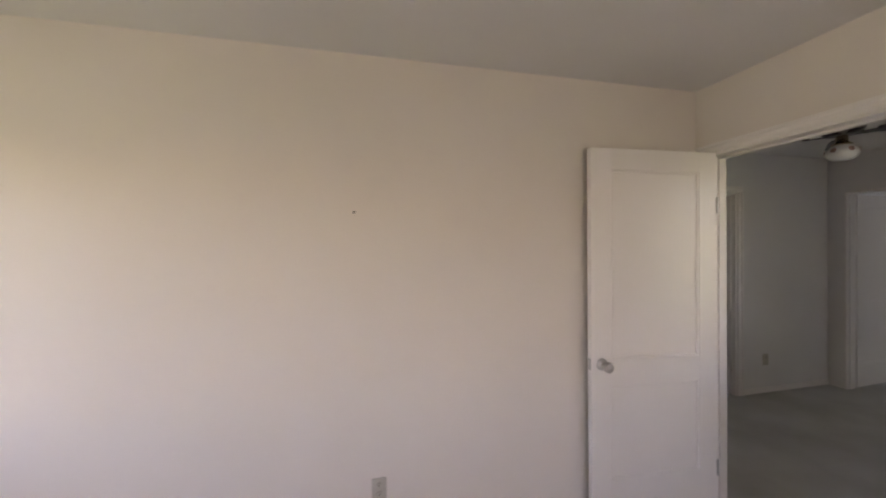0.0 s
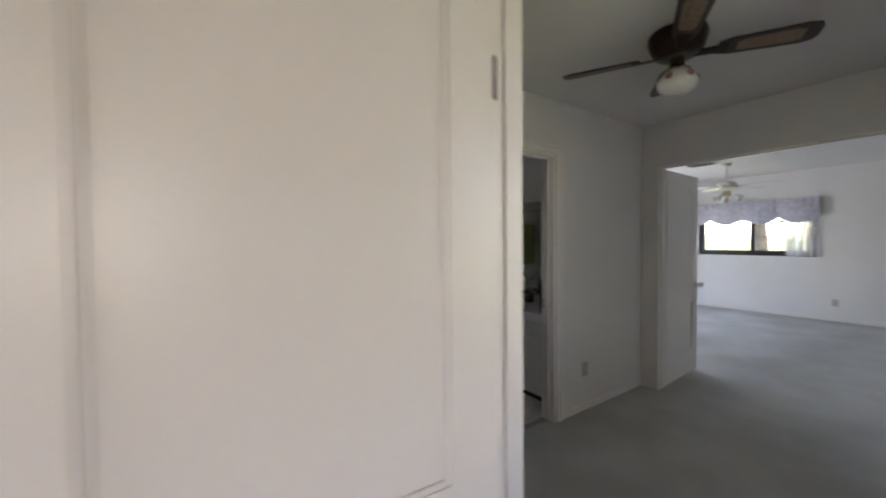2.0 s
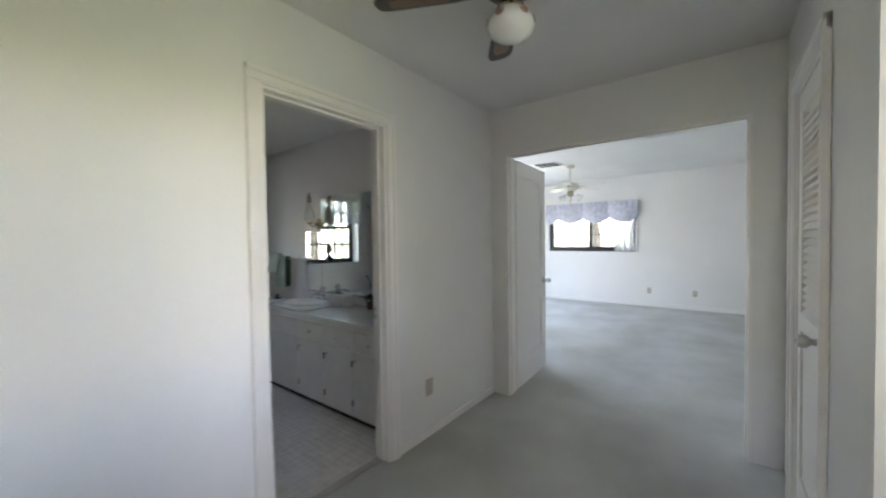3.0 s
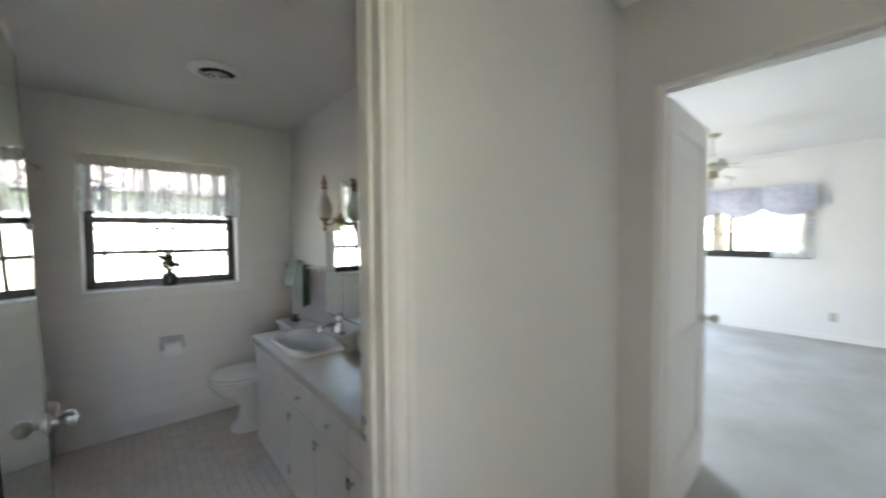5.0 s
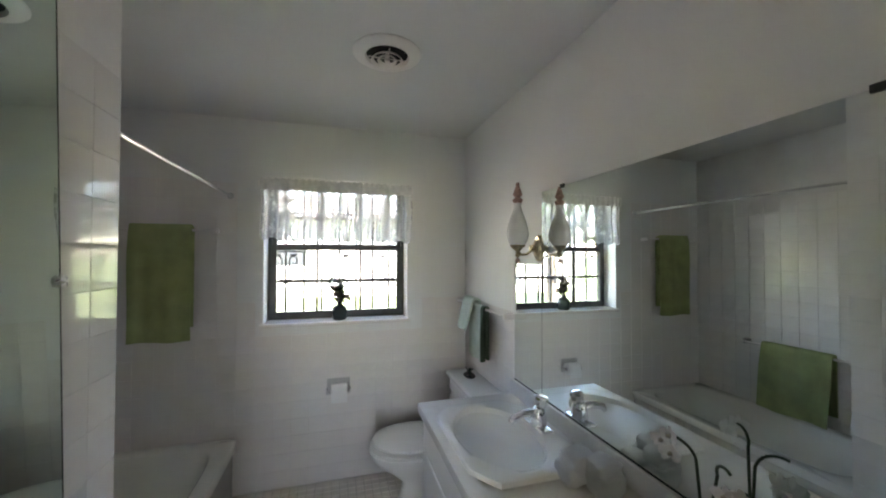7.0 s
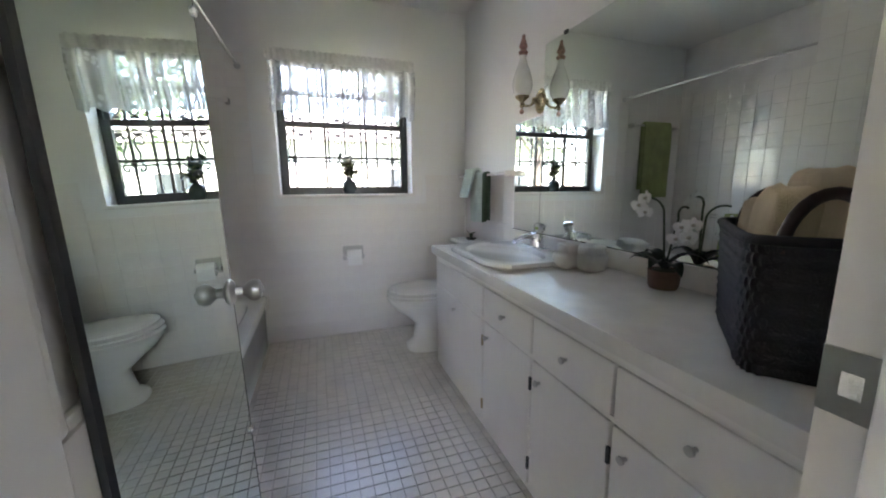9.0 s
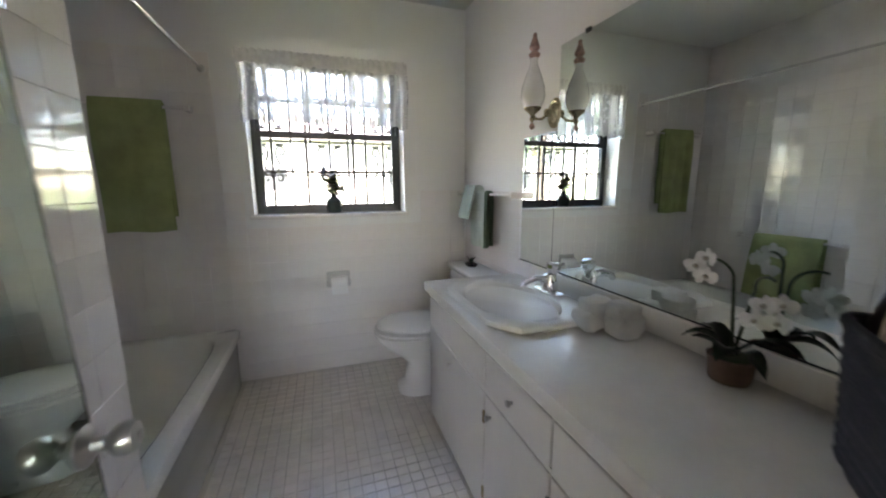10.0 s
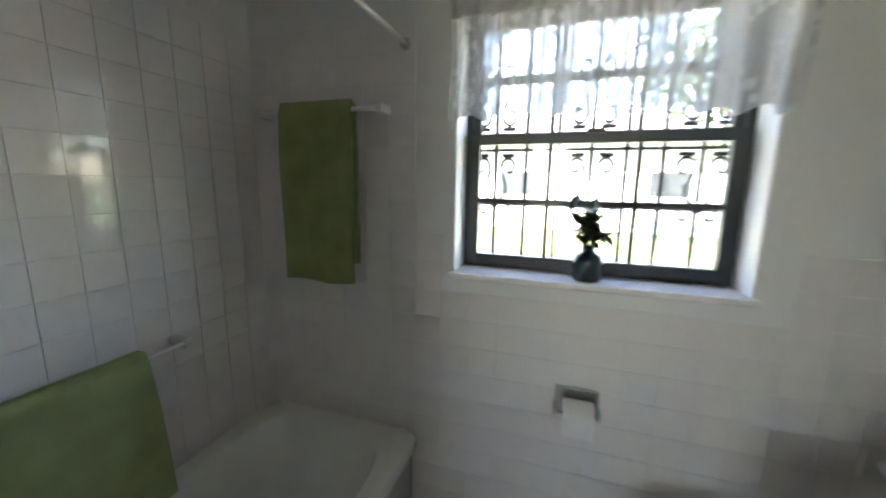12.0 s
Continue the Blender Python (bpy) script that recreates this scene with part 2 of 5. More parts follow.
def box(bm, x0, y0, z0, x1, y1, z1, bev=0.0, seg=2, m=None):
    vs = bmesh.ops.create_cube(bm, size=1.0)["verts"]
    for v in vs:
        v.co = Vector(((x0 + x1) / 2 + v.co.x * (x1 - x0), (y0 + y1) / 2 + v.co.y * (y1 - y0), (z0 + z1) / 2 + v.co.z * (z1 - z0)))
    if bev:
        es = list({e for v in vs for e in v.link_edges})
        r = bmesh.ops.bevel(bm, geom=es, offset=bev, segments=seg, affect="EDGES", profile=0.5)
        vs = list({v for f in r["faces"] for v in f.verts} | {v for v in vs if v.is_valid})
    if m is not None:
        bmesh.ops.transform(bm, matrix=m, verts=vs)
    return vs


def bx(*a, **k):
    bm = bmesh.new()
    box(bm, *a, **k)
    return bm


def lathe(bm, prof, seg=24, m=None):
    """Turns (radius, height) round z; m moves it into place."""
    m = m or Matrix()
    rings = []
    for r, z in prof:
        if r < 1e-5:
            rings.append([bm.verts.new(m @ Vector((0, 0, z)))])
        else:
            rings.append([bm.verts.new(m @ Vector((r * math.cos(2 * math.pi * i / seg), r * math.sin(2 * math.pi * i / seg), z))) for i in range(seg)])
    for a, b in zip(rings, rings[1:]):
        for i in range(seg):
            j = (i + 1) % seg
            q = [a[i % len(a)], a[j % len(a)], b[j % len(b)], b[i % len(b)]]
            q = list(dict.fromkeys(q))
            if len(q) > 2:
                bm.faces.new(q)
    bmesh.ops.recalc_face_normals(bm, faces=bm.faces[:])


def lt(prof, seg=24, m=None):
    bm = bmesh.new()
    lathe(bm, prof, seg, m)
    return bm


def tube(bm, pts, r, seg=8, r2=None):
    """A round bar along points."""
    pts = [Vector(p) for p in pts]
    rings = []
    up = Vector((0.13, 0.31, 0.94))
    for i, p in enumerate(pts):
        d = (pts[min(i + 1, len(pts) - 1)] - pts[max(i - 1, 0)]).normalized()
        if abs(d.dot(up)) > 0.97:
            up = Vector((0.9, 0.2, 0.1))
        u = d.cross(up).normalized()
        w = d.cross(u)
        rr = r if r2 is None else r + (r2 - r) * i / (len(pts) - 1)
        rings.append([bm.verts.new(p + rr * (math.cos(2 * math.pi * k / seg) * u + math.sin(2 * math.pi * k / seg) * w)) for k in range(seg)])
    for a, b in zip(rings, rings[1:]):
        for k in range(seg):
            bm.faces.new((a[k], a[(k + 1) % seg], b[(k + 1) % seg], b[k]))
    for cap in (rings[0], rings[-1]):
        bm.faces.new(cap)
    bmesh.ops.recalc_face_normals(bm, faces=bm.faces[:])


def tb(pts, r, seg=8, r2=None):
    bm = bmesh.new()
    tube(bm, pts, r, seg, r2)
    return bm


def loft(bm, rings, caps=True):
    rs = [[bm.verts.new(p) for p in ring] for ring in rings]
    n = len(rs[0])
    for a, b in zip(rs, rs[1:]):
        for k in range(n):
            bm.faces.new((a[k], a[(k + 1) % n], b[(k + 1) % n], b[k]))
    if caps:
        bm.faces.new(rs[0])
        bm.faces.new(rs[-1])
    bmesh.ops.recalc_face_normals(bm, faces=bm.faces[:])


def cloth(fn, nu, nv, thick):
    """A sheet fn(u, v) with thickness, closed all round."""
    bm = bmesh.new()
    g = [[bm.verts.new(fn(i / nu, j / nv)) for j in range(nv + 1)] for i in range(nu + 1)]
    for i in range(nu):
        for j in range(nv):
            bm.faces.new((g[i][j], g[i + 1][j], g[i + 1][j + 1], g[i][j + 1]))
    if thick:
        bm.normal_update()
        bmesh.ops.solidify(bm, geom=bm.faces[:], thickness=thick)
    bmesh.ops.recalc_face_normals(bm, faces=bm.faces[:])
    return bm


def wall_x(name, x0, x1, y0, y1, z1, holes, material, label):
    """A wall that runs along x, with openings (x0, x1, z0, z1)."""
    return wall(name, 0, x0, x1, y0, y1, z1, holes, material, label)


def wall_y(name, y0, y1, x0, x1, z1, holes, material, label):
    return wall(name, 1, y0, y1, x0, x1, z1, holes, material, label)


def wall(name, axis, a0, a1, b0, b1, z1, holes, material, label):
    bm = bmesh.new()

    def add(p0, p1, q0, q1):
        q0 = q0 or -0.15
        if p1 - p0 < 1e-4 or q1 - q0 < 1e-4:
            return
        if axis == 0:
            box(bm, p0, b0, q0, p1, b1, q1)
        else:
            box(bm, b0, p0, q0, b1, p1, q1)
    last = a0
    for h0, h1, k0, k1 in sorted(holes):
        add(last, h0, 0, z1)
        k0 and add(h0, h1, 0, k0)
        add(h0, h1, k1, z1)
        last = h1
    add(last, a1, 0, z1)
    ob = part(name, bm, material)
    return tagged(ob, label, "wall", kind="structure")


def struct(name, bm, material, label, cat, smooth=None):
    return tagged(part(name, bm, material, smooth=smooth), label, cat, kind="structure")


# ---- structure ----
H = 2.75
wall_x("wall_bedroom_north", -3.0, 1.372, 1.124, 1.244, H, [], WALL, "off-white painted bedroom wall with an added, unseen window opening with a small nail")
wall_y("wall_bedroom_west", -3.4, 1.244, -3.12, -3.0, H, [(-0.65, 0.65, 0.85, 2.05)], WALL, "off-white painted bedroom wall with a window opening")
# unseen wall; its window opening is added for the fill lamp
wall_x("wall_bedroom_south", -3.12, 1.372, -3.52, -3.4, H, [(-1.25, 0.05, 0.9, 2.1)], WALL, "off-white painted bedroom wall with an added, unseen window opening")
wall_y("wall_hall_west", -3.52, 2.31, 1.372, 1.5, H, [(0.17, 1.056, 0, 2.06)], WALL, "off-white wall with the bedroom doorway")
wall_x("wall_hall_north", 1.5, 4.33, 2.195, 2.31, H, [(2.319, 3.066, 0, 2.045)], HALLP, "white painted hall wall with the bathroom doorway")
wall_y("wall_hall_east", -1.7, 5.05, 4.33, 4.46, H, [(0.45, 2.055, 0, 2.07)], HALLP, "white painted wall with a wide double doorway")
wall_x("wall_closet", 2.95, 4.33, 0.18, 0.30, H, [(3.36, 4.0, 0, 2.04)], HALLP, "white painted closet front wall")
wall_y("wall_closet_side", -0.1, 0.30, 2.83, 2.95, H, [], HALLP, "white painted side of the closet")
# the opening is an addition that lets the hall fill light in
wall_x("wall_hall_south", 1.5, 2.83, -0.1, 0.02, H, [(1.85, 2.75, 0.9, 2.1)], HALLP, "white painted hall wall with an added, unseen window opening")
wall_x("wall_closet_back", 2.95, 4.33, -0.5, -0.4, H, [], HALLP, "white painted back of the closet")
wall_y("wall_bath_west", 2.31, 5.09, 1.32, 1.44, H, [], GROUT, "bathroom wall behind the tub under white tiles")
wall_x("wall_bath_north", 1.44, 3.82, 4.87, 5.09, H, [(2.33, 3.27, 1.05, 2.0)], HALLP, "white bathroom wall with a deep window opening")
wall_y("wall_bath_east", 2.31, 4.87, 3.70, 3.82, H, [], HALLP, "white bathroom wall behind the vanity")
struct("wall_tub_end", bx(1.44, 2.6, -0.12, 2.243, 3.45, H), GROUT, "short wall at the end of the tub under white tiles", "wall")
wall_y("wall_master_east", -1.7, 5.05, 9.6, 9.76, H, [(1.94, 3.73, 1.065, 2.08)], HALLP, "white bedroom wall with a wide low window")
wall_x("wall_master_north", 4.46, 9.6, 4.9, 5.05, H, [(6.6, 8.6, 0.1, 2.1)], HALLP, "white bedroom wall with a large glazed opening")
wall_x("wall_master_south", 4.46, 9.76, -1.82, -1.7, H, [], HALLP, "plain white bedroom wall")

bm = bmesh.new()
box(bm, -3.0, -3.4, -0.12, 1.436, 1.124, 0)
box(bm, 1.436, 0.0, -0.12, 4.4, 2.25, 0)
box(bm, 4.4, -1.7, -0.12, 9.6, 4.9, 0)
box(bm, 2.95, -0.4, -0.12, 4.33, 0.0, 0)
struct("floor_carpet", bm, CARPET, "worn pale grey wall-to-wall carpet with faint stains", "carpet")
struct("floor", bx(1.44, 2.25, -0.12, 3.70, 4.87, -0.003), FGROUT, "bathroom floor of small off-white square tiles with dark grout", "tile floor")
struct("threshold", bx(2.319, 2.235, -0.02, 3.066, 2.275, 0.006, bev=0.004), STEEL, "worn metal threshold strip in the bathroom doorway", "threshold")
struct("ceiling_bedroom", bx(-3.0, -3.4, 2.46, 1.372, 1.124, 2.56), CEIL, "off-white painted bedroom ceiling", "ceiling")
bm = bmesh.new()
box(bm, 1.5, 0.30, 2.45, 4.33, 2.195, 2.55)
box(bm, 1.5, 0.02, 2.45, 2.83, 0.30, 2.55)
struct("ceiling_hall", bm, CEIL, "off-white painted hall ceiling", "ceiling")
struct("ceiling_bath", bx(1.44, 2.31, 2.362, 3.70, 4.87, 2.46), CEIL, "off-white painted bathroom ceiling", "ceiling")
struct("ceiling_master", bx(4.46, -1.7, 2.58, 9.6, 4.9, 2.68), CEIL, "white painted bedroom ceiling", "ceiling")
struct("ceiling_closet", bx(2.95, -0.4, 2.45, 4.33, 0.18, 2.55), CEIL, "closet ceiling", "ceiling")
# unseen slab that closes the rooms; the overhang is added to block sun
bm = bmesh.new()
box(bm, -3.9, -4.2, H + 0.004, 10.4, 5.75, H + 0.2)
struct("roof", bm, ROOFM, "low unseen roof with eaves added to keep sun off the windows", "roof")

# outside
bm = bmesh.new()
bmesh.ops.create_grid(bm, x_segments=24, y_segments=24, size=400)
for v in bm.verts:
    v.co.z = -0.16
struct("ground", bm, GRASS, "dry green lawn round the house", "lawn")
struct("path", bx(-4, 6.6, -0.2, 12, 10.5, -0.13), CONC, "pale sunlit concrete drive beside the house", "driveway")


def neighbour_house(x, y, w, d, h):
    th = thing("neighbour_house", (x, y, -0.16), "pale single-storey house with a low grey roof", "house")
    part("wall", bx(x - w / 2, y, -0.16, x + w / 2, y + d, h), STUCCO, th)
    bm = bmesh.new()
    loft(bm, [[(x - w / 2 - 0.5, y - 0.5, h), (x + w / 2 + 0.5, y - 0.5, h), (x + w / 2 + 0.5, y + d + 0.5, h), (x - w / 2 - 0.5, y + d + 0.5, h)],
              [(x - w / 2 + 2, y + d / 2 - 0.1, h + 1.5), (x + w / 2 - 2, y + d / 2 - 0.1, h + 1.5), (x + w / 2 - 2, y + d / 2 + 0.1, h + 1.5), (x - w / 2 + 2, y + d / 2 + 0.1, h + 1.5)]])
    part("roof", bm, ROOFM, th)
    for k in range(3):
        wx = x - w / 2 + w * (k + 0.5) / 3
        wi = part("window", bx(wx - 0.7, y - 0.05, 1.0, wx + 0.7, y + 0.02, 2.0, bev=0.01), TRIM, th)
        part("pane", bx(wx - 0.6, y - 0.065, 1.1, wx + 0.6, y - 0.055, 1.9), BRONZE, wi)


neighbour_house(1.0, 17.5, 15, 7, 2.9)


def tree(x, y, h, spread, seed):
    r = random.Random(seed)
    th = thing("tree", (x, y, -0.16), "broad leafy shade tree standing on the lawn", "tree", group="garden trees")
    bm = bmesh.new()
    tube(bm, [(x, y, -0.25), (x + 0.05, y, h * 0.25), (x - 0.05, y + 0.1, h * 0.5), (x, y, h * 0.7)], 0.2, 8, 0.09)
    ends = []
    for k in range(7):
        a = k * 0.9 + r.random()
        z0 = h * (0.35 + 0.05 * k)
        e = Vector((x + math.cos(a) * spread * 0.7, y + math.sin(a) * spread * 0.7, z0 + h * (0.15 + 0.2 * r.random())))
        s = Vector((x, y, z0))
        tube(bm, [s, s.lerp(e, 0.5) + Vector((0, 0, 0.2)), e], 0.07, 6, 0.02)
        ends += [e, s.lerp(e, 0.6)]
    part("trunk", bm, BARK, th, smooth=50)
    verts, faces = [], []
    for e in ends + [Vector((x, y, h * 0.85))] * 2:
        for k in range(230):
            c = e + Vector((r.gauss(0, 0.42), r.gauss(0, 0.42), r.gauss(0, 0.33))) * spread * 0.55
            u = Vector((r.gauss(0, 1), r.gauss(0, 1), r.gauss(0, 0.6))).normalized() * 0.10
            w = u.cross(Vector((r.gauss(0, 1), r.gauss(0, 1), r.gauss(0, 1)))).normalized() * 0.05
            b = len(verts)
            verts += [c - u, c + w, c + u, c - w]
            faces.append((b, b + 1, b + 2, b + 3))
    me = bpy.data.meshes.new("crown")
    me.from_pydata(verts, [], faces)
    me.materials.append(FOL)
    under(new("crown", me), th)


tree(-2.6, 13.5, 5.5, 2.4, 1)
tree(6.8, 14.5, 6.0, 2.6, 2)
tree(16.5, 4.5, 5.5, 2.6, 4)
tree(17.5, -0.5, 5.0, 2.4, 5)


# ---- trim ----
def casing_x(name, x0, x1, z1, y, out, label, w=0.085):
    """A stepped casing round a doorway in a wall that runs along x; out: -1 or 1, the side it stands proud of."""
    th = thing(name, ((x0 + x1) / 2, y, 0), label, "door casing", kind="structure")

    def strip(nm, a):
        bm = bmesh.new()
        for s0, s1, d in ((0.0, 1.0, 0.012), (0.12, 0.9, 0.018), (0.62, 0.98, 0.026)):
            if nm == "head":
                box(bm, x0 - w, min(y, y + out * d), z1 + w * s0, x1 + w, max(y, y + out * d), z1 + w * s1, bev=0.003)
            else:
                e0, e1 = (x0 - w * s1, x0 - w * s0) if a < 0 else (x1 + w * s0, x1 + w * s1)
                box(bm, e0, min(y, y + out * d), 0, e1, max(y, y + out * d), z1 - 0.001, bev=0.003)
        part(nm, bm, TRIM, th)
    strip("side_trim", -1)
    strip("side_trim", 1)
    strip("head", 0)
    return th


def jamb_x(name, x0, x1, z1, y0, y1, label, stop_y):
    """The lining of a doorway in a wall that runs along x, with its stop."""
    bm = bmesh.new()
    t = 0.016
    box(bm, x0, y0 - 0.002, 0, x0 + t, y1 + 0.002, z1)
    box(bm, x1 - t, y0 - 0.002, 0, x1, y1 + 0.002, z1)
    box(bm, x0 + t, y0 - 0.002, z1 - t, x1 - t, y1 + 0.002, z1)
    box(bm, x0 + t, stop_y, 0, x0 + t + 0.011, stop_y + 0.035, z1 - t, bev=0.003)
    box(bm, x1 - t - 0.011, stop_y, 0, x1 - t, stop_y + 0.035, z1 - t, bev=0.003)
    box(bm, x0 + t + 0.011, stop_y, z1 - t - 0.011, x1 - t - 0.011, stop_y + 0.035, z1 - t, bev=0.003)
    return struct(name, bm, TRIM, label, "door frame")


def turned(ob, m):
    """Swaps a thing built about the x axis into another bearing."""
    ob.matrix_basis = m @ ob.matrix_basis
    return ob


casing_x("bath_casing", 2.319, 3.066, 2.045, 2.195, -1, "glossy white moulded casing round the bathroom doorway", w=0.066)
casing_x("bath_casing", 2.289, 3.096, 2.075, 2.31, 1, "glossy white moulded casing round the bathroom doorway", w=0.06)
jamb_x("bath_jamb", 2.319, 3.066, 2.045, 2.195, 2.31, "glossy white door lining with a stop", 2.235)
SW = Matrix.Rotation(radians(90), 4, "Z")
# bedroom doorway: casing on the bedroom side and lining, in the wall that runs along y
turned(casing_x("bedroom_casing", 0.17, 1.056, 2.06, -1.372, 1, "glossy white moulded casing round the bedroom doorway", w=0.05), SW)
turned(casing_x("bedroom_casing", 0.17, 1.056, 2.06, -1.5, -1, "glossy white moulded casing round the bedroom doorway", w=0.085), SW)
turned(jamb_x("bedroom_jamb", 0.17, 1.056, 2.06, -1.5, -1.372, "glossy white door lining with a stop", -1.47), SW)
turned(jamb_x("master_jamb", 0.45, 2.055, 2.07, -4.46, -4.33, "glossy white lining of the double doorway", -4.40), SW)
casing_x("closet_casing", 3.36, 4.0, 2.04, 0.30, 1, "white casing round the louvred closet door", w=0.06)
jamb_x("closet_jamb", 3.36, 4.0, 2.04, 0.18, 0.30, "white lining of the closet doorway", 0.20)


def strip(name, *a):
    struct(name, bx(*a, bev=0.004), TRIM, "low painted white baseboard", "baseboard")


strip("baseboard_hall", 3.135, 2.183, 0, 4.33, 2.195, 0.055)
strip("baseboard_hall", 1.5, 2.183, 0, 2.245, 2.195, 0.055)
strip("baseboard_bedroom", -3.0, 1.112, 0, 1.372, 1.124, 0.075)
strip("baseboard_master", 9.588, -1.7, 0, 9.6, 4.9, 0.07)

# ---- doors ----
def knob(parent, at, axis, material, name="door_knob", size=1.0):
    """A round rose, a neck and a flared knob along axis."""
    m = Matrix.Translation(at) @ Vector((0, 0, 1)).rotation_difference(Vector(axis)).to_matrix().to_4x4() @ Matrix.Scale(size, 4)
    k = part(name, lt([(0, 0), (0.033, 0), (0.033, 0.004), (0.026, 0.010), (0.014, 0.014), (0.012, 0.030), (0.017, 0.036), (0.026, 0.046), (0.028, 0.058), (0.023, 0.070), (0.012, 0.073), (0, 0.073)], 24, m), material, parent, "round metal door knob", smooth=40)
    part("lock_button", lt([(0, 0.072), (0.008, 0.073), (0.008, 0.077), (0, 0.078)], 12, m), STEEL, k)
    return k


def panel_door(name, w, h, t, label, rails, group=""):
    """A door in its own place: hinge edge at the origin, leaf along +x, faces at y = 0 and -t, two sunk panels on each face."""
    th = thing(name, (0, 0, 0), label, "door", group=group, kind="structure")
    st = 0.115
    bm = bmesh.new()
    box(bm, 0, -t, 0.012, st, 0, h, bev=0.002)
    box(bm, w - st, -t, 0.012, w, 0, h, bev=0.002)
    z = 0.012
    edges = [0.012] + [v for r in rails for v in r] + [h]
    for k in range(0, len(edges), 2):
        box(bm, st, -t + 0.0003, edges[k], w - st, -0.0003, edges[k + 1])
    part("leaf_frame", bm, TRIM, th)
    for (a, b), (c, d) in zip([(edges[i + 1], edges[i + 2]) for i in range(0, len(edges) - 2, 2)], [(0, 0)] * 9):
        part("panel", bx(st, -t + 0.011, a, w - st, -0.011, b), TRIM, th)
        for y0, y1 in ((-0.011, -0.002), (-t + 0.002, -t + 0.011)):
            bm = bmesh.new()
            m = 0.014
            for q in ((st, a, st + m, b), (w - st - m, a, w - st, b), (st + m, a, w - st - m, a + m), (st + m, b - m, w - st - m, b)):
                box(bm, q[0], y0, q[1], q[2], y1, q[3], bev=0.004)
            part("moulding", bm, TRIM, th)
    for hz in (0.25, h - 0.3):
        part("hinge", tb([(0.0, 0.004, hz - 0.045), (0.0, 0.004, hz + 0.045)], 0.006), STEEL, th)
    return th


# the first bedroom's door, swung back against the wall
d = panel_door("bedroom_door", 0.785, 2.05, 0.036, "open white two-panel bedroom door with a steel knob", [(0.25, 0.76), (0.90, 1.935)])
part("latch_plate", bx(0.7845, -0.030, 0.855, 0.7865, -0.006, 0.915), STEEL, d, "steel latch plate")
knob(d, (0.725, 0, 0.885), (0, 1, 0), STEEL)
knob(d, (0.725, -0.036, 0.885), (0, -1, 0), STEEL)
d.matrix_basis = Matrix.Translation((1.345, 0.972, 0)) @ Matrix.Rotation(radians(176.6), 4, "Z")

# the bathroom door, swung into the bathroom, a mirror on its face
d = panel_door("bathroom_door", 0.74, 2.03, 0.035, "open white bathroom door with a full-length mirror on its face", [(0.25, 0.76), (0.90, 1.92)])
part("mirror_glass", bx(0.155, -0.0415, 0.22, 0.722, -0.0355, 1.95), OLDMIRROR, d, "full-length mirror")
bm = bmesh.new()
for q in ((0.143, 0.16, 0.155, 1.99), (0.722, 0.22, 0.724, 1.95)):
    box(bm, q[0], -0.042, q[1], q[2], -0.0355, q[3])
part("mirror_edge", bm, DARK, d, "dark mirror edge")
for cx, cz in ((0.722, 1.45), (0.150, 0.80), (0.722, 0.5), (0.150, 1.6)):
    part("mirror_clip", lt([(0, 0), (0.011, 0), (0.010, 0.006), (0, 0.009)], 12, Matrix.Translation((cx, -0.0415, cz)) @ Matrix.Rotation(radians(90), 4, "X")), CHROME, d)
knob(d, (0.700, 0, 0.86), (0, 1, 0), STEEL, size=0.9)
knob(d, (0.700, -0.041, 0.86), (0, -1, 0), STEEL, size=0.9)
part("latch_plate", bx(0.7395, -0.028, 0.83, 0.7415, -0.007, 0.89), STEEL, d)
d.matrix_basis = Matrix.Translation((2.358, 2.322, 0)) @ Matrix.Rotation(radians(91.6), 4, "Z") @ Matrix.Translation((0, 0, 0.86)) @ Matrix.Rotation(radians(-1.6), 4, "X") @ Matrix.Translation((0, 0, -0.86))
th = tagged(thing("strike_plate", (3.029, 2.255, 0.86), "worn steel strike plate on the door frame", "strike plate"), kind="structure")
bm = bx(3.0472, 2.264, 0.870, 3.0498, 2.312, 0.938, bev=0.001)
part("plate", bm, STEEL, th)
part("latch_hole", bx(3.0465, 2.280, 0.892, 3.0478, 2.296, 0.916), PAPER, th)

# the double doors, both swung into the far bedroom
d = panel_door("master_door", 0.755, 2.045, 0.036, "open white two-panel bedroom door of a pair", [(0.25, 0.76), (0.90, 1.92)], group="double doors")
knob(d, (0.70, 0, 0.92), (0, 1, 0), STEEL)
knob(d, (0.70, -0.036, 0.92), (0, -1, 0), STEEL)
d2 = copy_thing(d, Matrix.Translation((4.47, 0.445, 0)) @ Matrix.Rotation(radians(-8), 4, "Z"))
d.matrix_basis = Matrix.Translation((4.475, 2.068, 0)) @ Matrix.Rotation(radians(3), 4, "Z")


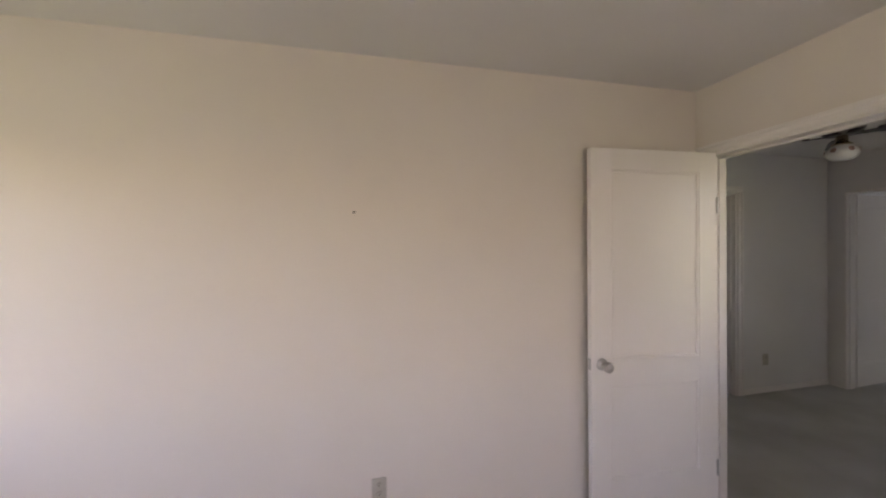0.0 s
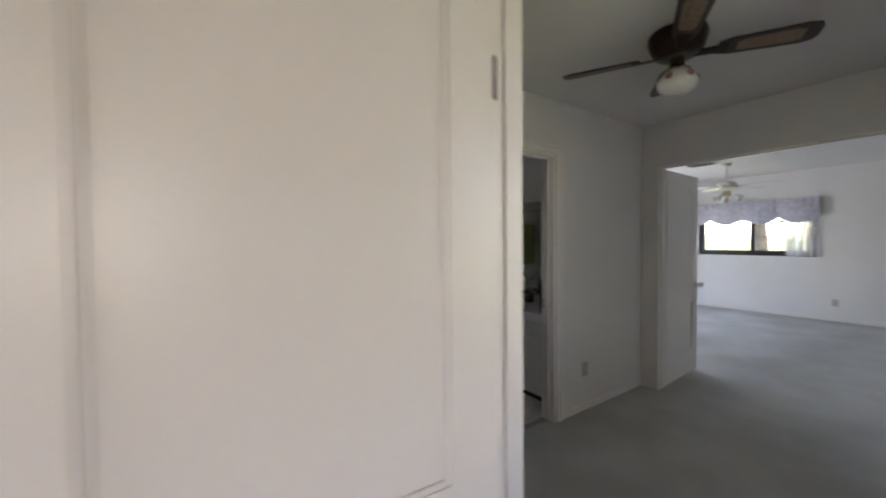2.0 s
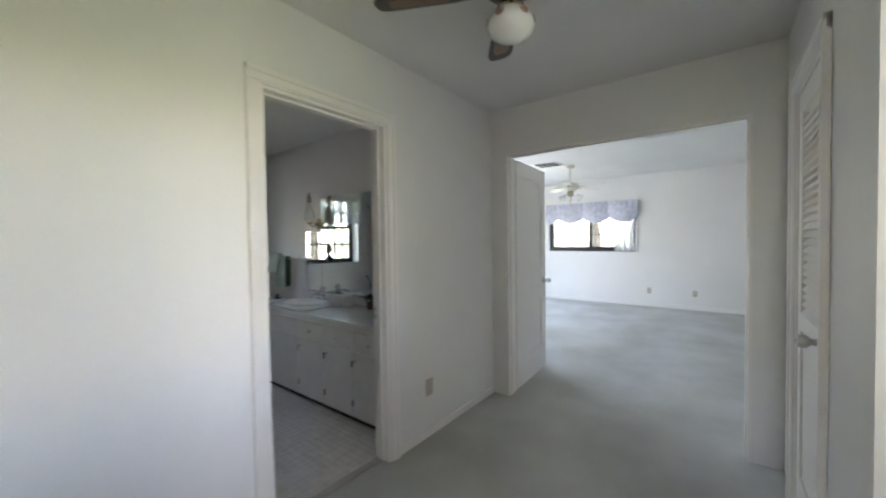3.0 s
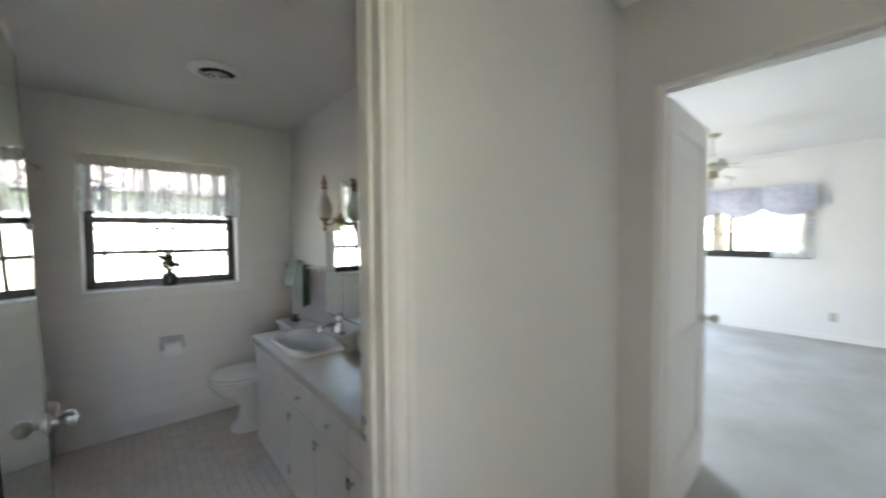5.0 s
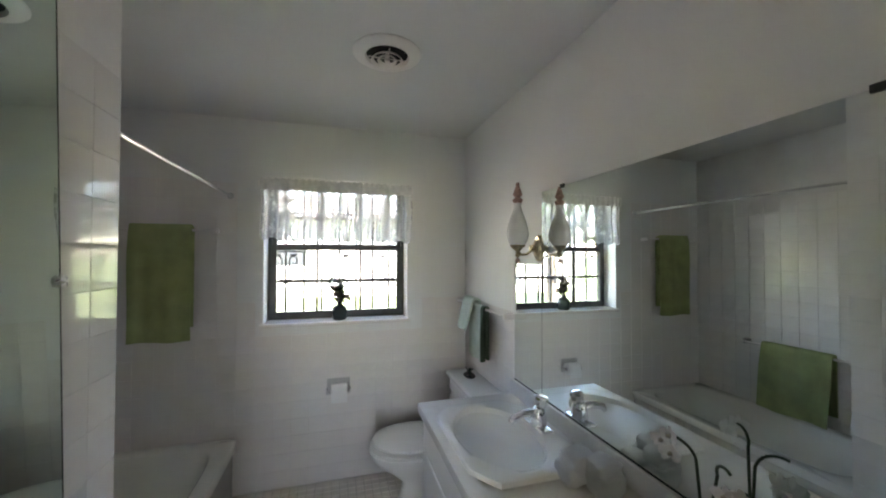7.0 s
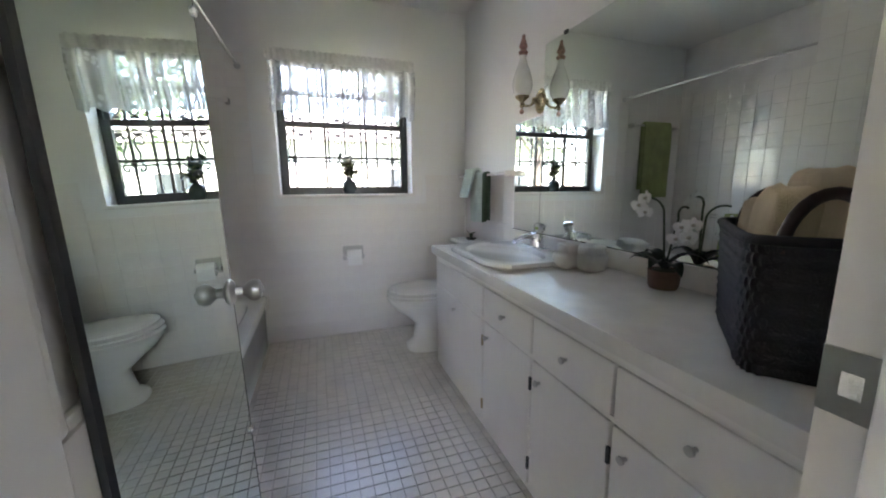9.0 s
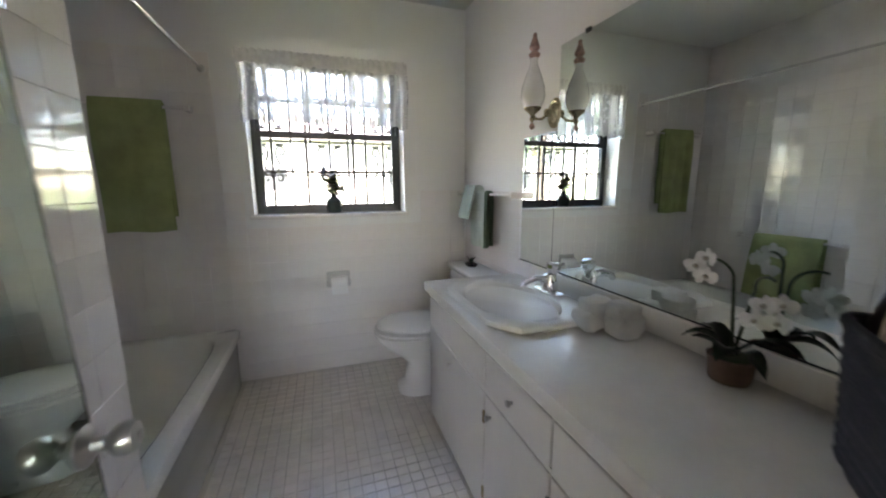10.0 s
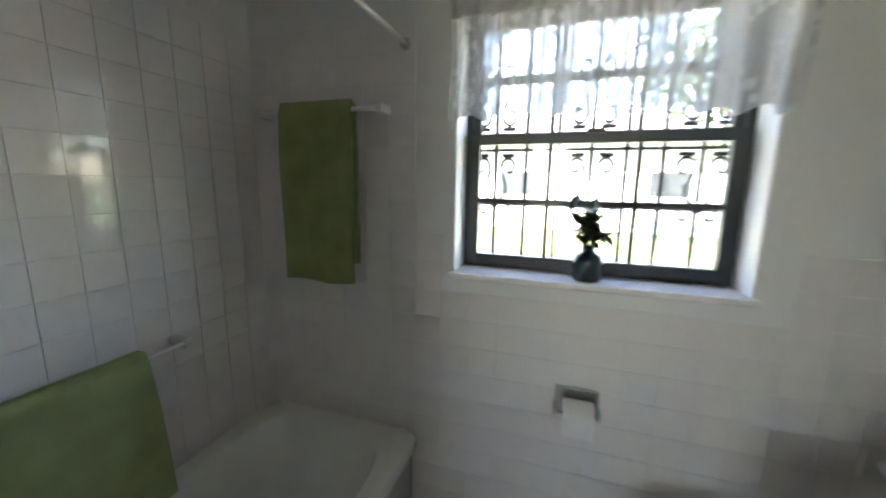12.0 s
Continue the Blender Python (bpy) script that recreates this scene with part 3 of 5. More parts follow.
def louver_door():
    th = thing("closet_door", (3.68, 0.27, 0), "closed white closet door with louvred upper panel", "door", kind="structure")
    y0, y1 = 0.262, 0.296
    bm = bmesh.new()
    box(bm, 3.385, y0, 0.012, 3.455, y1, 2.015, bev=0.002)
    box(bm, 3.905, y0, 0.012, 3.975, y1, 2.015, bev=0.002)
    for a, b in ((0.012, 0.2), (0.90, 0.985), (1.92, 2.015)):
        box(bm, 3.455, y0 + 0.0005, a, 3.905, y1 - 0.0005, b)
    part("leaf_frame", bm, TRIM, th)
    part("panel", bx(3.455, y0 + 0.01, 0.2, 3.905, y1 - 0.01, 0.90), TRIM, th)
    sl = None
    for k in range(26):
        z = 1.0 + k * 0.0355
        if sl is None:
            sl = part("slat", bx(3.455, -0.019, -0.003, 3.905, 0.019, 0.003, bev=0.002, m=Matrix.Translation((0, 0.279, z)) @ Matrix.Rotation(radians(-48), 4, "X")), TRIM, th)
        else:
            o = new("slat", sl.data)
            under(o, th)
            o.matrix_parent_inverse = o.matrix_parent_inverse @ Matrix.Translation((0, 0, z - 1.0))
    knob(th, (3.43, 0.296, 0.95), (0, 1, 0), STEEL, size=0.95)


louver_door()


# ---- windows ----
def lites(th, x0, x1, z0, z1, y, fw, cols, rows, mw=0.017):
    """One glazed sash: frame, muntins and panes."""
    sa = part("sash", bmesh_frame(x0, x1, z0, z1, y, fw), BRONZE, th, "dark bronze sash")
    for c in range(1, cols):
        x = x0 + (x1 - x0) * c / cols
        part("muntin", bx(x - mw / 2, y - 0.008, z0 + fw, x + mw / 2, y + 0.012, z1 - fw), BRONZE, sa)
    for r in range(1, rows):
        z = z0 + (z1 - z0) * r / rows
        part("muntin", bx(x0 + fw, y - 0.010, z - mw / 2, x1 - fw, y + 0.010, z + mw / 2), BRONZE, sa)
    p = part("pane", bx(x0 + fw, y + 0.001, z0 + fw, x1 - fw, y + 0.004, z1 - fw), GLASS, sa)
    p.visible_shadow = False
    return sa


def bmesh_frame(x0, x1, z0, z1, y, fw, d=0.018):
    bm = bmesh.new()
    box(bm, x0, y - d, z0, x0 + fw, y + d, z1, bev=0.002)
    box(bm, x1 - fw, y - d, z0, x1, y + d, z1, bev=0.002)
    box(bm, x0 + fw, y - d + 0.0005, z0, x1 - fw, y + d - 0.0005, z0 + fw, bev=0.002)
    box(bm, x0 + fw, y - d + 0.0005, z1 - fw, x1 - fw, y + d - 0.0005, z1, bev=0.002)
    return bm


def bath_window():
    th = thing("window_bath", (2.8, 5.02, 1.05), "dark bronze single-hung window with small panes", "window", kind="structure")
    part("window_frame", bmesh_frame(2.332, 3.268, 1.052, 1.998, 5.045, 0.026, 0.03), BRONZE, th)
    sa = lites(th, 2.356, 3.244, 1.072, 1.565, 5.012, 0.036, 3, 2)
    part("sash_lock", bx(2.77, 4.975, 1.560, 2.83, 4.998, 1.575, bev=0.003), BRONZE, sa)
    lites(th, 2.356, 3.244, 1.545, 1.975, 5.055, 0.03, 3, 2)
    part("window_sill", bx(2.315, 4.852, 1.030, 3.285, 5.0, 1.054, bev=0.006), TILE, th, "white tiled sill")
    bm = bmesh.new()
    box(bm, 2.3305, 4.871, 1.054, 2.336, 5.01, 1.998)
    box(bm, 3.264, 4.871, 1.054, 3.2695, 5.01, 1.998)
    box(bm, 2.336, 4.871, 1.992, 3.264, 5.01, 1.998)
    part("reveal_lining", bm, TRIM, th, "white painted reveal")


bath_window()


def grille():
    """Wrought-iron bars outside the bathroom window, with scrolls."""
    th = thing("window_grille", (2.8, 5.14, 1.0), "painted wrought-iron window grille with scrolls", "window grille")
    y = 5.125
    for k in range(-4, 5):
        x = 2.80 + k * 0.122
        part("bar", bx(x - 0.008, y - 0.006, 0.98, x + 0.008, y + 0.006, 2.08), IRON, th)
    for z in (1.0, 1.30, 1.52, 1.80, 2.06):
        part("rail", bx(2.27, y + 0.007, z - 0.006, 3.33, y + 0.019, z + 0.006), IRON, th)

    arm = [(0, 1.30), (0.035, 1.335), (0.045, 1.37), (0.030, 1.41), (0.023, 1.44), (0.032, 1.475), (0.055, 1.485), (0.075, 1.467), (0.073, 1.442), (0.056, 1.430), (0.043, 1.444)]
    curl = [(0, 1.30), (0.020, 1.322), (0.046, 1.312), (0.060, 1.287), (0.051, 1.264), (0.033, 1.265), (0.030, 1.281)]

    def bent(line, cx, s, up):
        """A bent bar, rounded between its points; up: mirrored about the middle rail."""
        p = [Vector((cx + s * a, y - 0.012, 3.10 - b if up else b)) for a, b in line]
        out = []
        for k in range(len(p) - 1):
            a, b, c, e = p[max(k - 1, 0)], p[k], p[k + 1], p[min(k + 2, len(p) - 1)]
            for q in (0, 0.33, 0.67):
                out.append(0.5 * (2 * b + (c - a) * q + (2 * a - 5 * b + 4 * c - e) * q * q + (3 * b - a - 3 * c + e) * q ** 3))
        return tb(out + [p[-1]], 0.0065, 6)
    for cx in (2.434, 2.80, 3.166):
        for up in (False, True):
            for s in (-1, 1):
                part("scroll", bent(arm, cx, s, up), IRON, th, smooth=60)
                part("curl", bent(curl, cx, s, up), IRON, th, smooth=60)
                cz = 1.60 if up else 1.497
                part("collar", bx(cx + s * 0.052 - 0.026, y - 0.020, cz - 0.008, cx + s * 0.052 + 0.026, y - 0.006, cz + 0.008, bev=0.003), IRON, th)
            jz = 1.80 if up else 1.30
            part("boss", bx(cx - 0.018, y - 0.022, jz - 0.012, cx + 0.018, y - 0.006, jz + 0.012, bev=0.006), IRON, th)


grille()


def valance():
    th = thing("lace_valance", (2.8, 4.84, 1.6), "gathered white lace valance across the window", "valance")

    def fn(u, v):
        x = 2.318 + 0.97 * u + 0.006 * math.sin(v * 5)
        amp = 0.010 + 0.012 * v
        w = math.sin(u * 88 + 1.6 * math.sin(u * 11)) + 0.5 * math.sin(u * 37 + 2)
        z = 1.915 - (0.315 + 0.010 * math.sin(u * 60) + 0.012 * u) * v
        return (x, 4.835 + amp * w, z)
    part("lace", cloth(fn, 170, 20, 0), LACE, th, smooth=80)

    def top(u, v):
        w = math.sin(u * 150 + 2 * math.sin(u * 17)) * 0.004
        return (2.315 + 0.97 * u, 4.832 + w - 0.008 * math.sin(math.pi * v), 1.985 + 0.006 * math.sin(u * 150) * (1 - v) - 0.075 * v)
    part("rod_pocket", cloth(top, 150, 6, 0.003), mat("gathered_cotton", (0.78, 0.76, 0.74), 0.95, var=0.08, scale=30, bump=0.6, bscale=200), th, "gathered rod pocket", smooth=80)
    part("curtain_rod", tb([(2.305, 4.846, 1.955), (3.295, 4.846, 1.955)], 0.007), TRIM, th)
    for x in (2.309, 3.291):
        part("bracket", bx(x - 0.006, 4.84, 1.94, x + 0.006, 4.87, 1.972), TRIM, th)


valance()


def master_window():
    th = thing("window_master", (9.66, 2.83, 1.065), "wide dark-framed bedroom window with small panes", "window", kind="structure")
    part("window_frame", bmesh_frame(1.942, 3.728, 1.067, 2.078, -9.69, 0.05, 0.03), BRONZE, th)
    for a, b in ((1.99, 2.85), (2.82, 3.68)):
        lites(th, a, b, 1.115, 2.03, -9.685, 0.05, 2, 3, 0.016)
    part("window_sill", bx(1.90, -9.62, 1.035, 3.77, -9.57, 1.065, bev=0.005), TRIM, th)
    # built about the x axis, turned to stand in the east wall
    th.matrix_basis = SW @ th.matrix_basis


def swag_valance():
    th = thing("swag_valance", (9.5, 2.83, 1.6), "pale blue and white floral balloon valance", "valance")

    def fn(u, v):
        y = 1.90 + 1.85 * u
        s = abs(math.sin(u * math.pi * 3.5))
        z = 2.10 - v * (0.34 + 0.10 * s)
        return (9.53 - 0.045 * math.sin(math.pi * v) * (0.4 + s) - 0.01 * math.sin(u * 120) * (1 - v), y, z)
    part("fabric", cloth(fn, 90, 16, 0.004), FABR, th, smooth=80)
    part("board", bx(9.53, 1.90, 2.07, 9.599, 3.75, 2.09), TRIM, th)

    def sheer(u, v):
        return (9.572 + 0.010 * math.sin(u * 30), 1.92 + 0.42 * u, 2.06 - 0.98 * v)
    part("sheer_panel", cloth(sheer, 30, 8, 0), LACE, th, "sheer white side panel", smooth=80)


master_window()
swag_valance()


def plain_window(name, x0, x1, z0, z1, y, m, cols):
    th = thing(name, ((x0 + x1) / 2, y, z0), "unseen dark-framed glazed window", "window", kind="structure")
    part("window_frame", bmesh_frame(x0, x1, z0, z1, y, 0.045, 0.03), BRONZE, th)
    for c in range(cols):
        a, b = x0 + (x1 - x0) * c / cols, x0 + (x1 - x0) * (c + 1) / cols
        p = part("pane", bx(a + 0.046, y - 0.003, z0 + 0.046, b - 0.046, y + 0.003, z1 - 0.046), GLASS, th)
        p.visible_shadow = False
        if c:
            part("mullion", bx(a - 0.03, y - 0.025, z0 + 0.046, a + 0.03, y + 0.025, z1 - 0.046), BRONZE, th)
    th.matrix_basis = m @ th.matrix_basis


plain_window("window_slider", 6.602, 8.598, 0.102, 2.098, 4.94, Matrix(), 2)
# pane of the made-up south opening
plain_window("window_bedroom", -1.248, 0.048, 0.902, 2.098, -3.46, Matrix(), 1)
plain_window("window_bedroom", -0.648, 0.648, 0.852, 2.048, 3.06, SW, 1)
# glazing of the added hall opening, which stands out of view
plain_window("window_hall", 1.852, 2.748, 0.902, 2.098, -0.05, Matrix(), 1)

# ---- bathroom: large fixtures ----
def bathtub():
    th = thing("bathtub", (1.82, 4.14, 0), "built-in off-white enamel bathtub", "bathtub")
    x0, x1, y0, y1, z = 1.452, 2.205, 3.455, 4.858, 0.36
    bm = bmesh.new()

    def ring(ax0, ax1, ay0, ay1, zz, p, n=48):
        cx, cy, rx, ry = (ax0 + ax1) / 2, (ay0 + ay1) / 2, (ax1 - ax0) / 2, (ay1 - ay0) / 2
        out = []
        for i in range(n):
            a = 2 * math.pi * (i + 0.5) / n
            c, s = math.cos(a), math.sin(a)
            out.append((cx + rx * math.copysign(abs(c) ** (2 / p), c), cy + ry * math.copysign(abs(s) ** (2 / p), s), zz))
        return out
    loft(bm, [ring(x0 + 0.02, x1 - 0.022, y0, y1, 0.0, 30), ring(x0, x1 - 0.018, y0, y1, z - 0.06, 30), ring(x0, x1, y0, y1, z - 0.045, 30), ring(x0, x1, y0, y1, z - 0.012, 30), ring(x0 + 0.008, x1 - 0.008, y0 + 0.008, y1 - 0.008, z, 26),
              ring(x0 + 0.06, x1 - 0.075, y0 + 0.09, y1 - 0.07, z, 6), ring(x0 + 0.072, x1 - 0.088, y0 + 0.105, y1 - 0.085, z - 0.012, 5.5),
              ring(x0 + 0.10, x1 - 0.11, y0 + 0.15, y1 - 0.16, 0.18, 4.5), ring(x0 + 0.14, x1 - 0.15, y0 + 0.22, y1 - 0.26, 0.07, 4), ring(x0 + 0.22, x1 - 0.23, y0 + 0.34, y1 - 0.4, 0.055, 3)])
    part("tub_shell", bm, TUBM, th, smooth=50)
    part("drain", lt([(0, 0), (0.03, 0), (0.028, 0.004), (0, 0.005)], 20, Matrix.Translation((1.82, 3.80, 0.058))), CHROME, th)


bathtub()


def rod_and_bars():
    th = thing("shower_rod", (2.142, 4.1, 1.865), "thin metal shower rod across the tub", "shower rod")
    part("rod", tb([(2.142, 3.45, 1.868), (2.142, 4.87, 1.865)], 0.0075, 12), STEEL, th, smooth=60)
    for y, d in ((4.862, 1), (3.458, -1)):
        part("flange", lt([(0, -0.008), (0.02, -0.008), (0.02, 0.004), (0.012, 0.012), (0, 0.012)], 16, Matrix.Translation((2.142, y, 1.866)) @ Matrix.Rotation(radians(90 * d), 4, "X")), STEEL, th)


rod_and_bars()


def toilet():
    cy = 4.45
    th = thing("toilet", (3.3, cy, 0), "white porcelain toilet with closed oval lid", "toilet")

    def ov(cx, rx, ry, z, n=40, p=2.2, back=None):
        out = []
        for i in range(n):
            a = 2 * math.pi * i / n
            c, s = math.cos(a), math.sin(a)
            x = cx + rx * math.copysign(abs(c) ** (2 / p), c)
            out.append((x, cy + ry * math.copysign(abs(s) ** (2 / p), s), z))
        return out
    bm = bmesh.new()
    loft(bm, [ov(3.31, 0.205, 0.12, 0.0, p=3), ov(3.31, 0.203, 0.118, 0.03, p=3), ov(3.325, 0.175, 0.098, 0.06, p=2.6), ov(3.325, 0.16, 0.09, 0.18), ov(3.30, 0.195, 0.108, 0.235), ov(3.27, 0.245, 0.150, 0.295), ov(3.255, 0.275, 0.178, 0.35), ov(3.25, 0.278, 0.182, 0.374), ov(3.25, 0.258, 0.165, 0.385)])
    part("bowl", bm, PORC, th, smooth=60)
    bm = bmesh.new()
    loft(bm, [ov(3.235, 0.232, 0.160, 0.386), ov(3.235, 0.258, 0.186, 0.394), ov(3.235, 0.260, 0.188, 0.402), ov(3.235, 0.228, 0.158, 0.409)])
    part("seat", bm, PORC, th, smooth=60)
    bm = bmesh.new()
    loft(bm, [ov(3.235, 0.215, 0.152, 0.411), ov(3.235, 0.24, 0.176, 0.417), ov(3.235, 0.245, 0.181, 0.421), ov(3.235, 0.243, 0.179, 0.431), ov(3.24, 0.20, 0.145, 0.439), ov(3.24, 0.10, 0.07, 0.441)])
    part("lid", bm, PORC, th, smooth=60)
    part("tank", bx(3.515, cy - 0.235, 0.37, 3.692, cy + 0.225, 0.685, bev=0.028, seg=4), PORC, th, smooth=50)
    part("tank_lid", bx(3.498, cy - 0.248, 0.688, 3.696, cy + 0.238, 0.725, bev=0.016, seg=4), PORC, th, smooth=50)
    lv = part("flush_lever", tb([(3.512, cy + 0.17, 0.64), (3.498, cy + 0.17, 0.64), (3.493, cy + 0.14, 0.635), (3.493, cy + 0.08, 0.625)], 0.006, 8), CHROME, th, smooth=60)
    for s in (-1, 1):
        part("hinge_cap", bx(3.465, cy + s * 0.07 - 0.018, 0.40, 3.50, cy + s * 0.07 + 0.018, 0.43, bev=0.006), PORC, th)
        part("bolt_cap", lt([(0, 0), (0.014, 0), (0.012, 0.012), (0, 0.016)], 12, Matrix.Translation((3.32, cy + s * 0.112, 0.028))), PORC, th)


toilet()


def vanity():
    x = 3.20
    bays = ((3.43, 4.07), (3.062, 3.43), (2.72, 3.062), (2.325, 2.72))
    th = thing("vanity_cabinet", (3.45, 3.2, 0), "long white painted bathroom vanity cabinet with drawers and doors", "cabinet")
    bm = bmesh.new()
    box(bm, x + 0.02, 2.318, 0.07, 3.698, 4.072, 0.728)
    part("body", bm, CAB, th)
    # shade under the cabinet is put into the kick board's near-black colour
    part("toe_kick", bx(x + 0.06, 2.32, 0.0, 3.69, 4.06, 0.069), DARK, th, "recessed toe kick coloured near-black for its shade")
    bm = bmesh.new()
    for z0, z1 in ((0.07, 0.085), (0.548, 0.561), (0.694, 0.728)):
        box(bm, x + 0.004, 2.32, z0, x + 0.019, 4.07, z1)
    part("face_rail", bm, CAB, th)

    def pull(par, y, z, m=CAB):
        part("knob", lt([(0, 0), (0.005, 0), (0.005, 0.008), (0.010, 0.014), (0.0095, 0.020), (0, 0.022)], 14, Matrix.Translation((x, y, z)) @ Matrix.Rotation(radians(-90), 4, "Y")), m, par, smooth=50)
    for i, (a, b) in enumerate(bays):
        g = 0.0055
        f = part("drawer_front", bx(x, a + g, 0.563, x + 0.018, b - g, 0.692, bev=0.003), CAB, th)
        if i:
            pull(f, (a + b) / 2, 0.624, STEEL)
        o = part("cabinet_door", bx(x, a + g, 0.088, x + 0.018, b - g, 0.546, bev=0.003), CAB, th)
        pull(o, (b - 0.05) if i else (a + 0.33), 0.49, CAB if not i else STEEL)
        for hz in (0.17, 0.46):
            part("hinge", bx(x - 0.003, a + g - 0.007, hz - 0.022, x + 0.004, a + g + 0.002, hz + 0.022), BRONZE if i else BRASS, o)
    ct = thing("vanity_countertop", (3.45, 3.2, 0.73), "pale laminate vanity countertop with a low backsplash", "countertop")
    bm = bmesh.new()
    # top with an opening for the basin
    hole = [(3.235, 3.395), (3.595, 3.395), (3.595, 3.915), (3.235, 3.915)]
    edge = [(3.182, 2.314), (3.698, 2.314), (3.698, 4.083), (3.182, 4.083)]
    lv = [[[bm.verts.new((px, py, pz)) for px, py in loop] for loop in (edge, hole)] for pz in (0.729, 0.768)]
    for k in range(4):
        n = (k + 1) % 4
        for lo in lv:
            bm.faces.new((lo[0][k], lo[0][n], lo[1][n], lo[1][k]))
        for q in (0, 1):
            bm.faces.new((lv[0][q][k], lv[0][q][n], lv[1][q][n], lv[1][q][k]))
    bmesh.ops.recalc_face_normals(bm, faces=bm.faces[:])
    part("top", bm, LAM, ct)
    part("front_edge", bx(3.1775, 2.314, 0.727, 3.1815, 4.083, 0.7685, bev=0.001), LAM, ct)
    part("backsplash", bx(3.678, 2.314, 0.769, 3.698, 4.083, 0.846, bev=0.003), LAM, ct)
    bs = thing("wash_basin", (3.42, 3.655, 0.768), "white drop-in porcelain basin with chamfered rim", "basin")
    cx, cy = 3.425, 3.655

    def octa(rx, ry, z, ch, n=48, sx=0.0):
        out = []
        for i in range(n):
            a = 2 * math.pi * (i + 0.5) / n
            c, s = math.cos(a), math.sin(a)
            k = 1 / max(abs(c), abs(s), (abs(c) + abs(s)) / (2 - ch))
            out.append((cx + sx + rx * c * k, cy + ry * s * k, z))
        return out

    def oval(rx, ry, z, sx=-0.02, n=48):
        return [(cx + sx + rx * math.cos(2 * math.pi * (i + 0.5) / n), cy + ry * math.sin(2 * math.pi * (i + 0.5) / n), z) for i in range(n)]
    bm = bmesh.new()
    loft(bm, [octa(0.205, 0.30, 0.7685, 0.32), octa(0.212, 0.308, 0.775, 0.32), octa(0.208, 0.303, 0.790, 0.32), octa(0.192, 0.285, 0.795, 0.32), oval(0.165, 0.258, 0.789), oval(0.157, 0.249, 0.776), oval(0.140, 0.222, 0.72), oval(0.10, 0.155, 0.672), oval(0.03, 0.04, 0.66)])
    part("bowl", bm, PORC, bs, smooth=45)
    part("drain", lt([(0, 0), (0.024, 0), (0.022, 0.004), (0, 0.004)], 20, Matrix.Translation((3.41, cy, 0.662))), CHROME, bs)
    fc = thing("faucet", (3.59, cy, 0.79), "chrome single-lever basin faucet", "faucet")
    part("base_plate", bx(3.565, cy - 0.075, 0.791, 3.618, cy + 0.075, 0.805, bev=0.006, seg=3), CHROME, fc, smooth=50)
    part("body", lt([(0, 0), (0.034, 0), (0.032, 0.03), (0.026, 0.055), (0.022, 0.064), (0, 0.068)], 20, Matrix.Translation((3.592, cy, 0.805))), CHROME, fc, smooth=50)
    part("spout", tb([(3.59, cy, 0.835), (3.56, cy, 0.852), (3.52, cy, 0.852), (3.475, cy, 0.838), (3.468, cy, 0.822)], 0.019, 12, 0.013), CHROME, fc, smooth=60)
    part("lever", lt([(0, 0), (0.018, 0.002), (0.027, 0.020), (0.029, 0.040), (0.020, 0.050), (0, 0.053)], 8, Matrix.Translation((3.60, cy, 0.868)) @ Matrix.Rotation(radians(14), 4, "Y")), CHROME, fc, "faceted clear-chrome lever", smooth=20)


vanity()


def wall_mirror():
    th = thing("wall_mirror", (3.69, 3.2, 0.846), "large frameless wall mirror above the vanity in two sheets", "mirror")
    part("mirror_sheet", bx(3.692, 2.33, 0.850, 3.698, 3.79, 1.788), MIRROR, th)
    part("mirror_sheet", bx(3.692, 3.793, 0.850, 3.698, 4.06, 1.455), MIRROR, th)
    part("bottom_channel", bx(3.689, 2.33, 0.8465, 3.6985, 4.06, 0.8495), DARK, th, "thin dark channel")
    part("joint", bx(3.6935, 3.7902, 0.850, 3.6985, 3.7928, 1.455), DARK, th)
    for y, z in ((2.70, 1.788), (3.63, 1.788)):
        part("clip", bx(3.687, y - 0.012, z - 0.008, 3.699, y + 0.012, z + 0.008, bev=0.002), BRONZE, th)


wall_mirror()


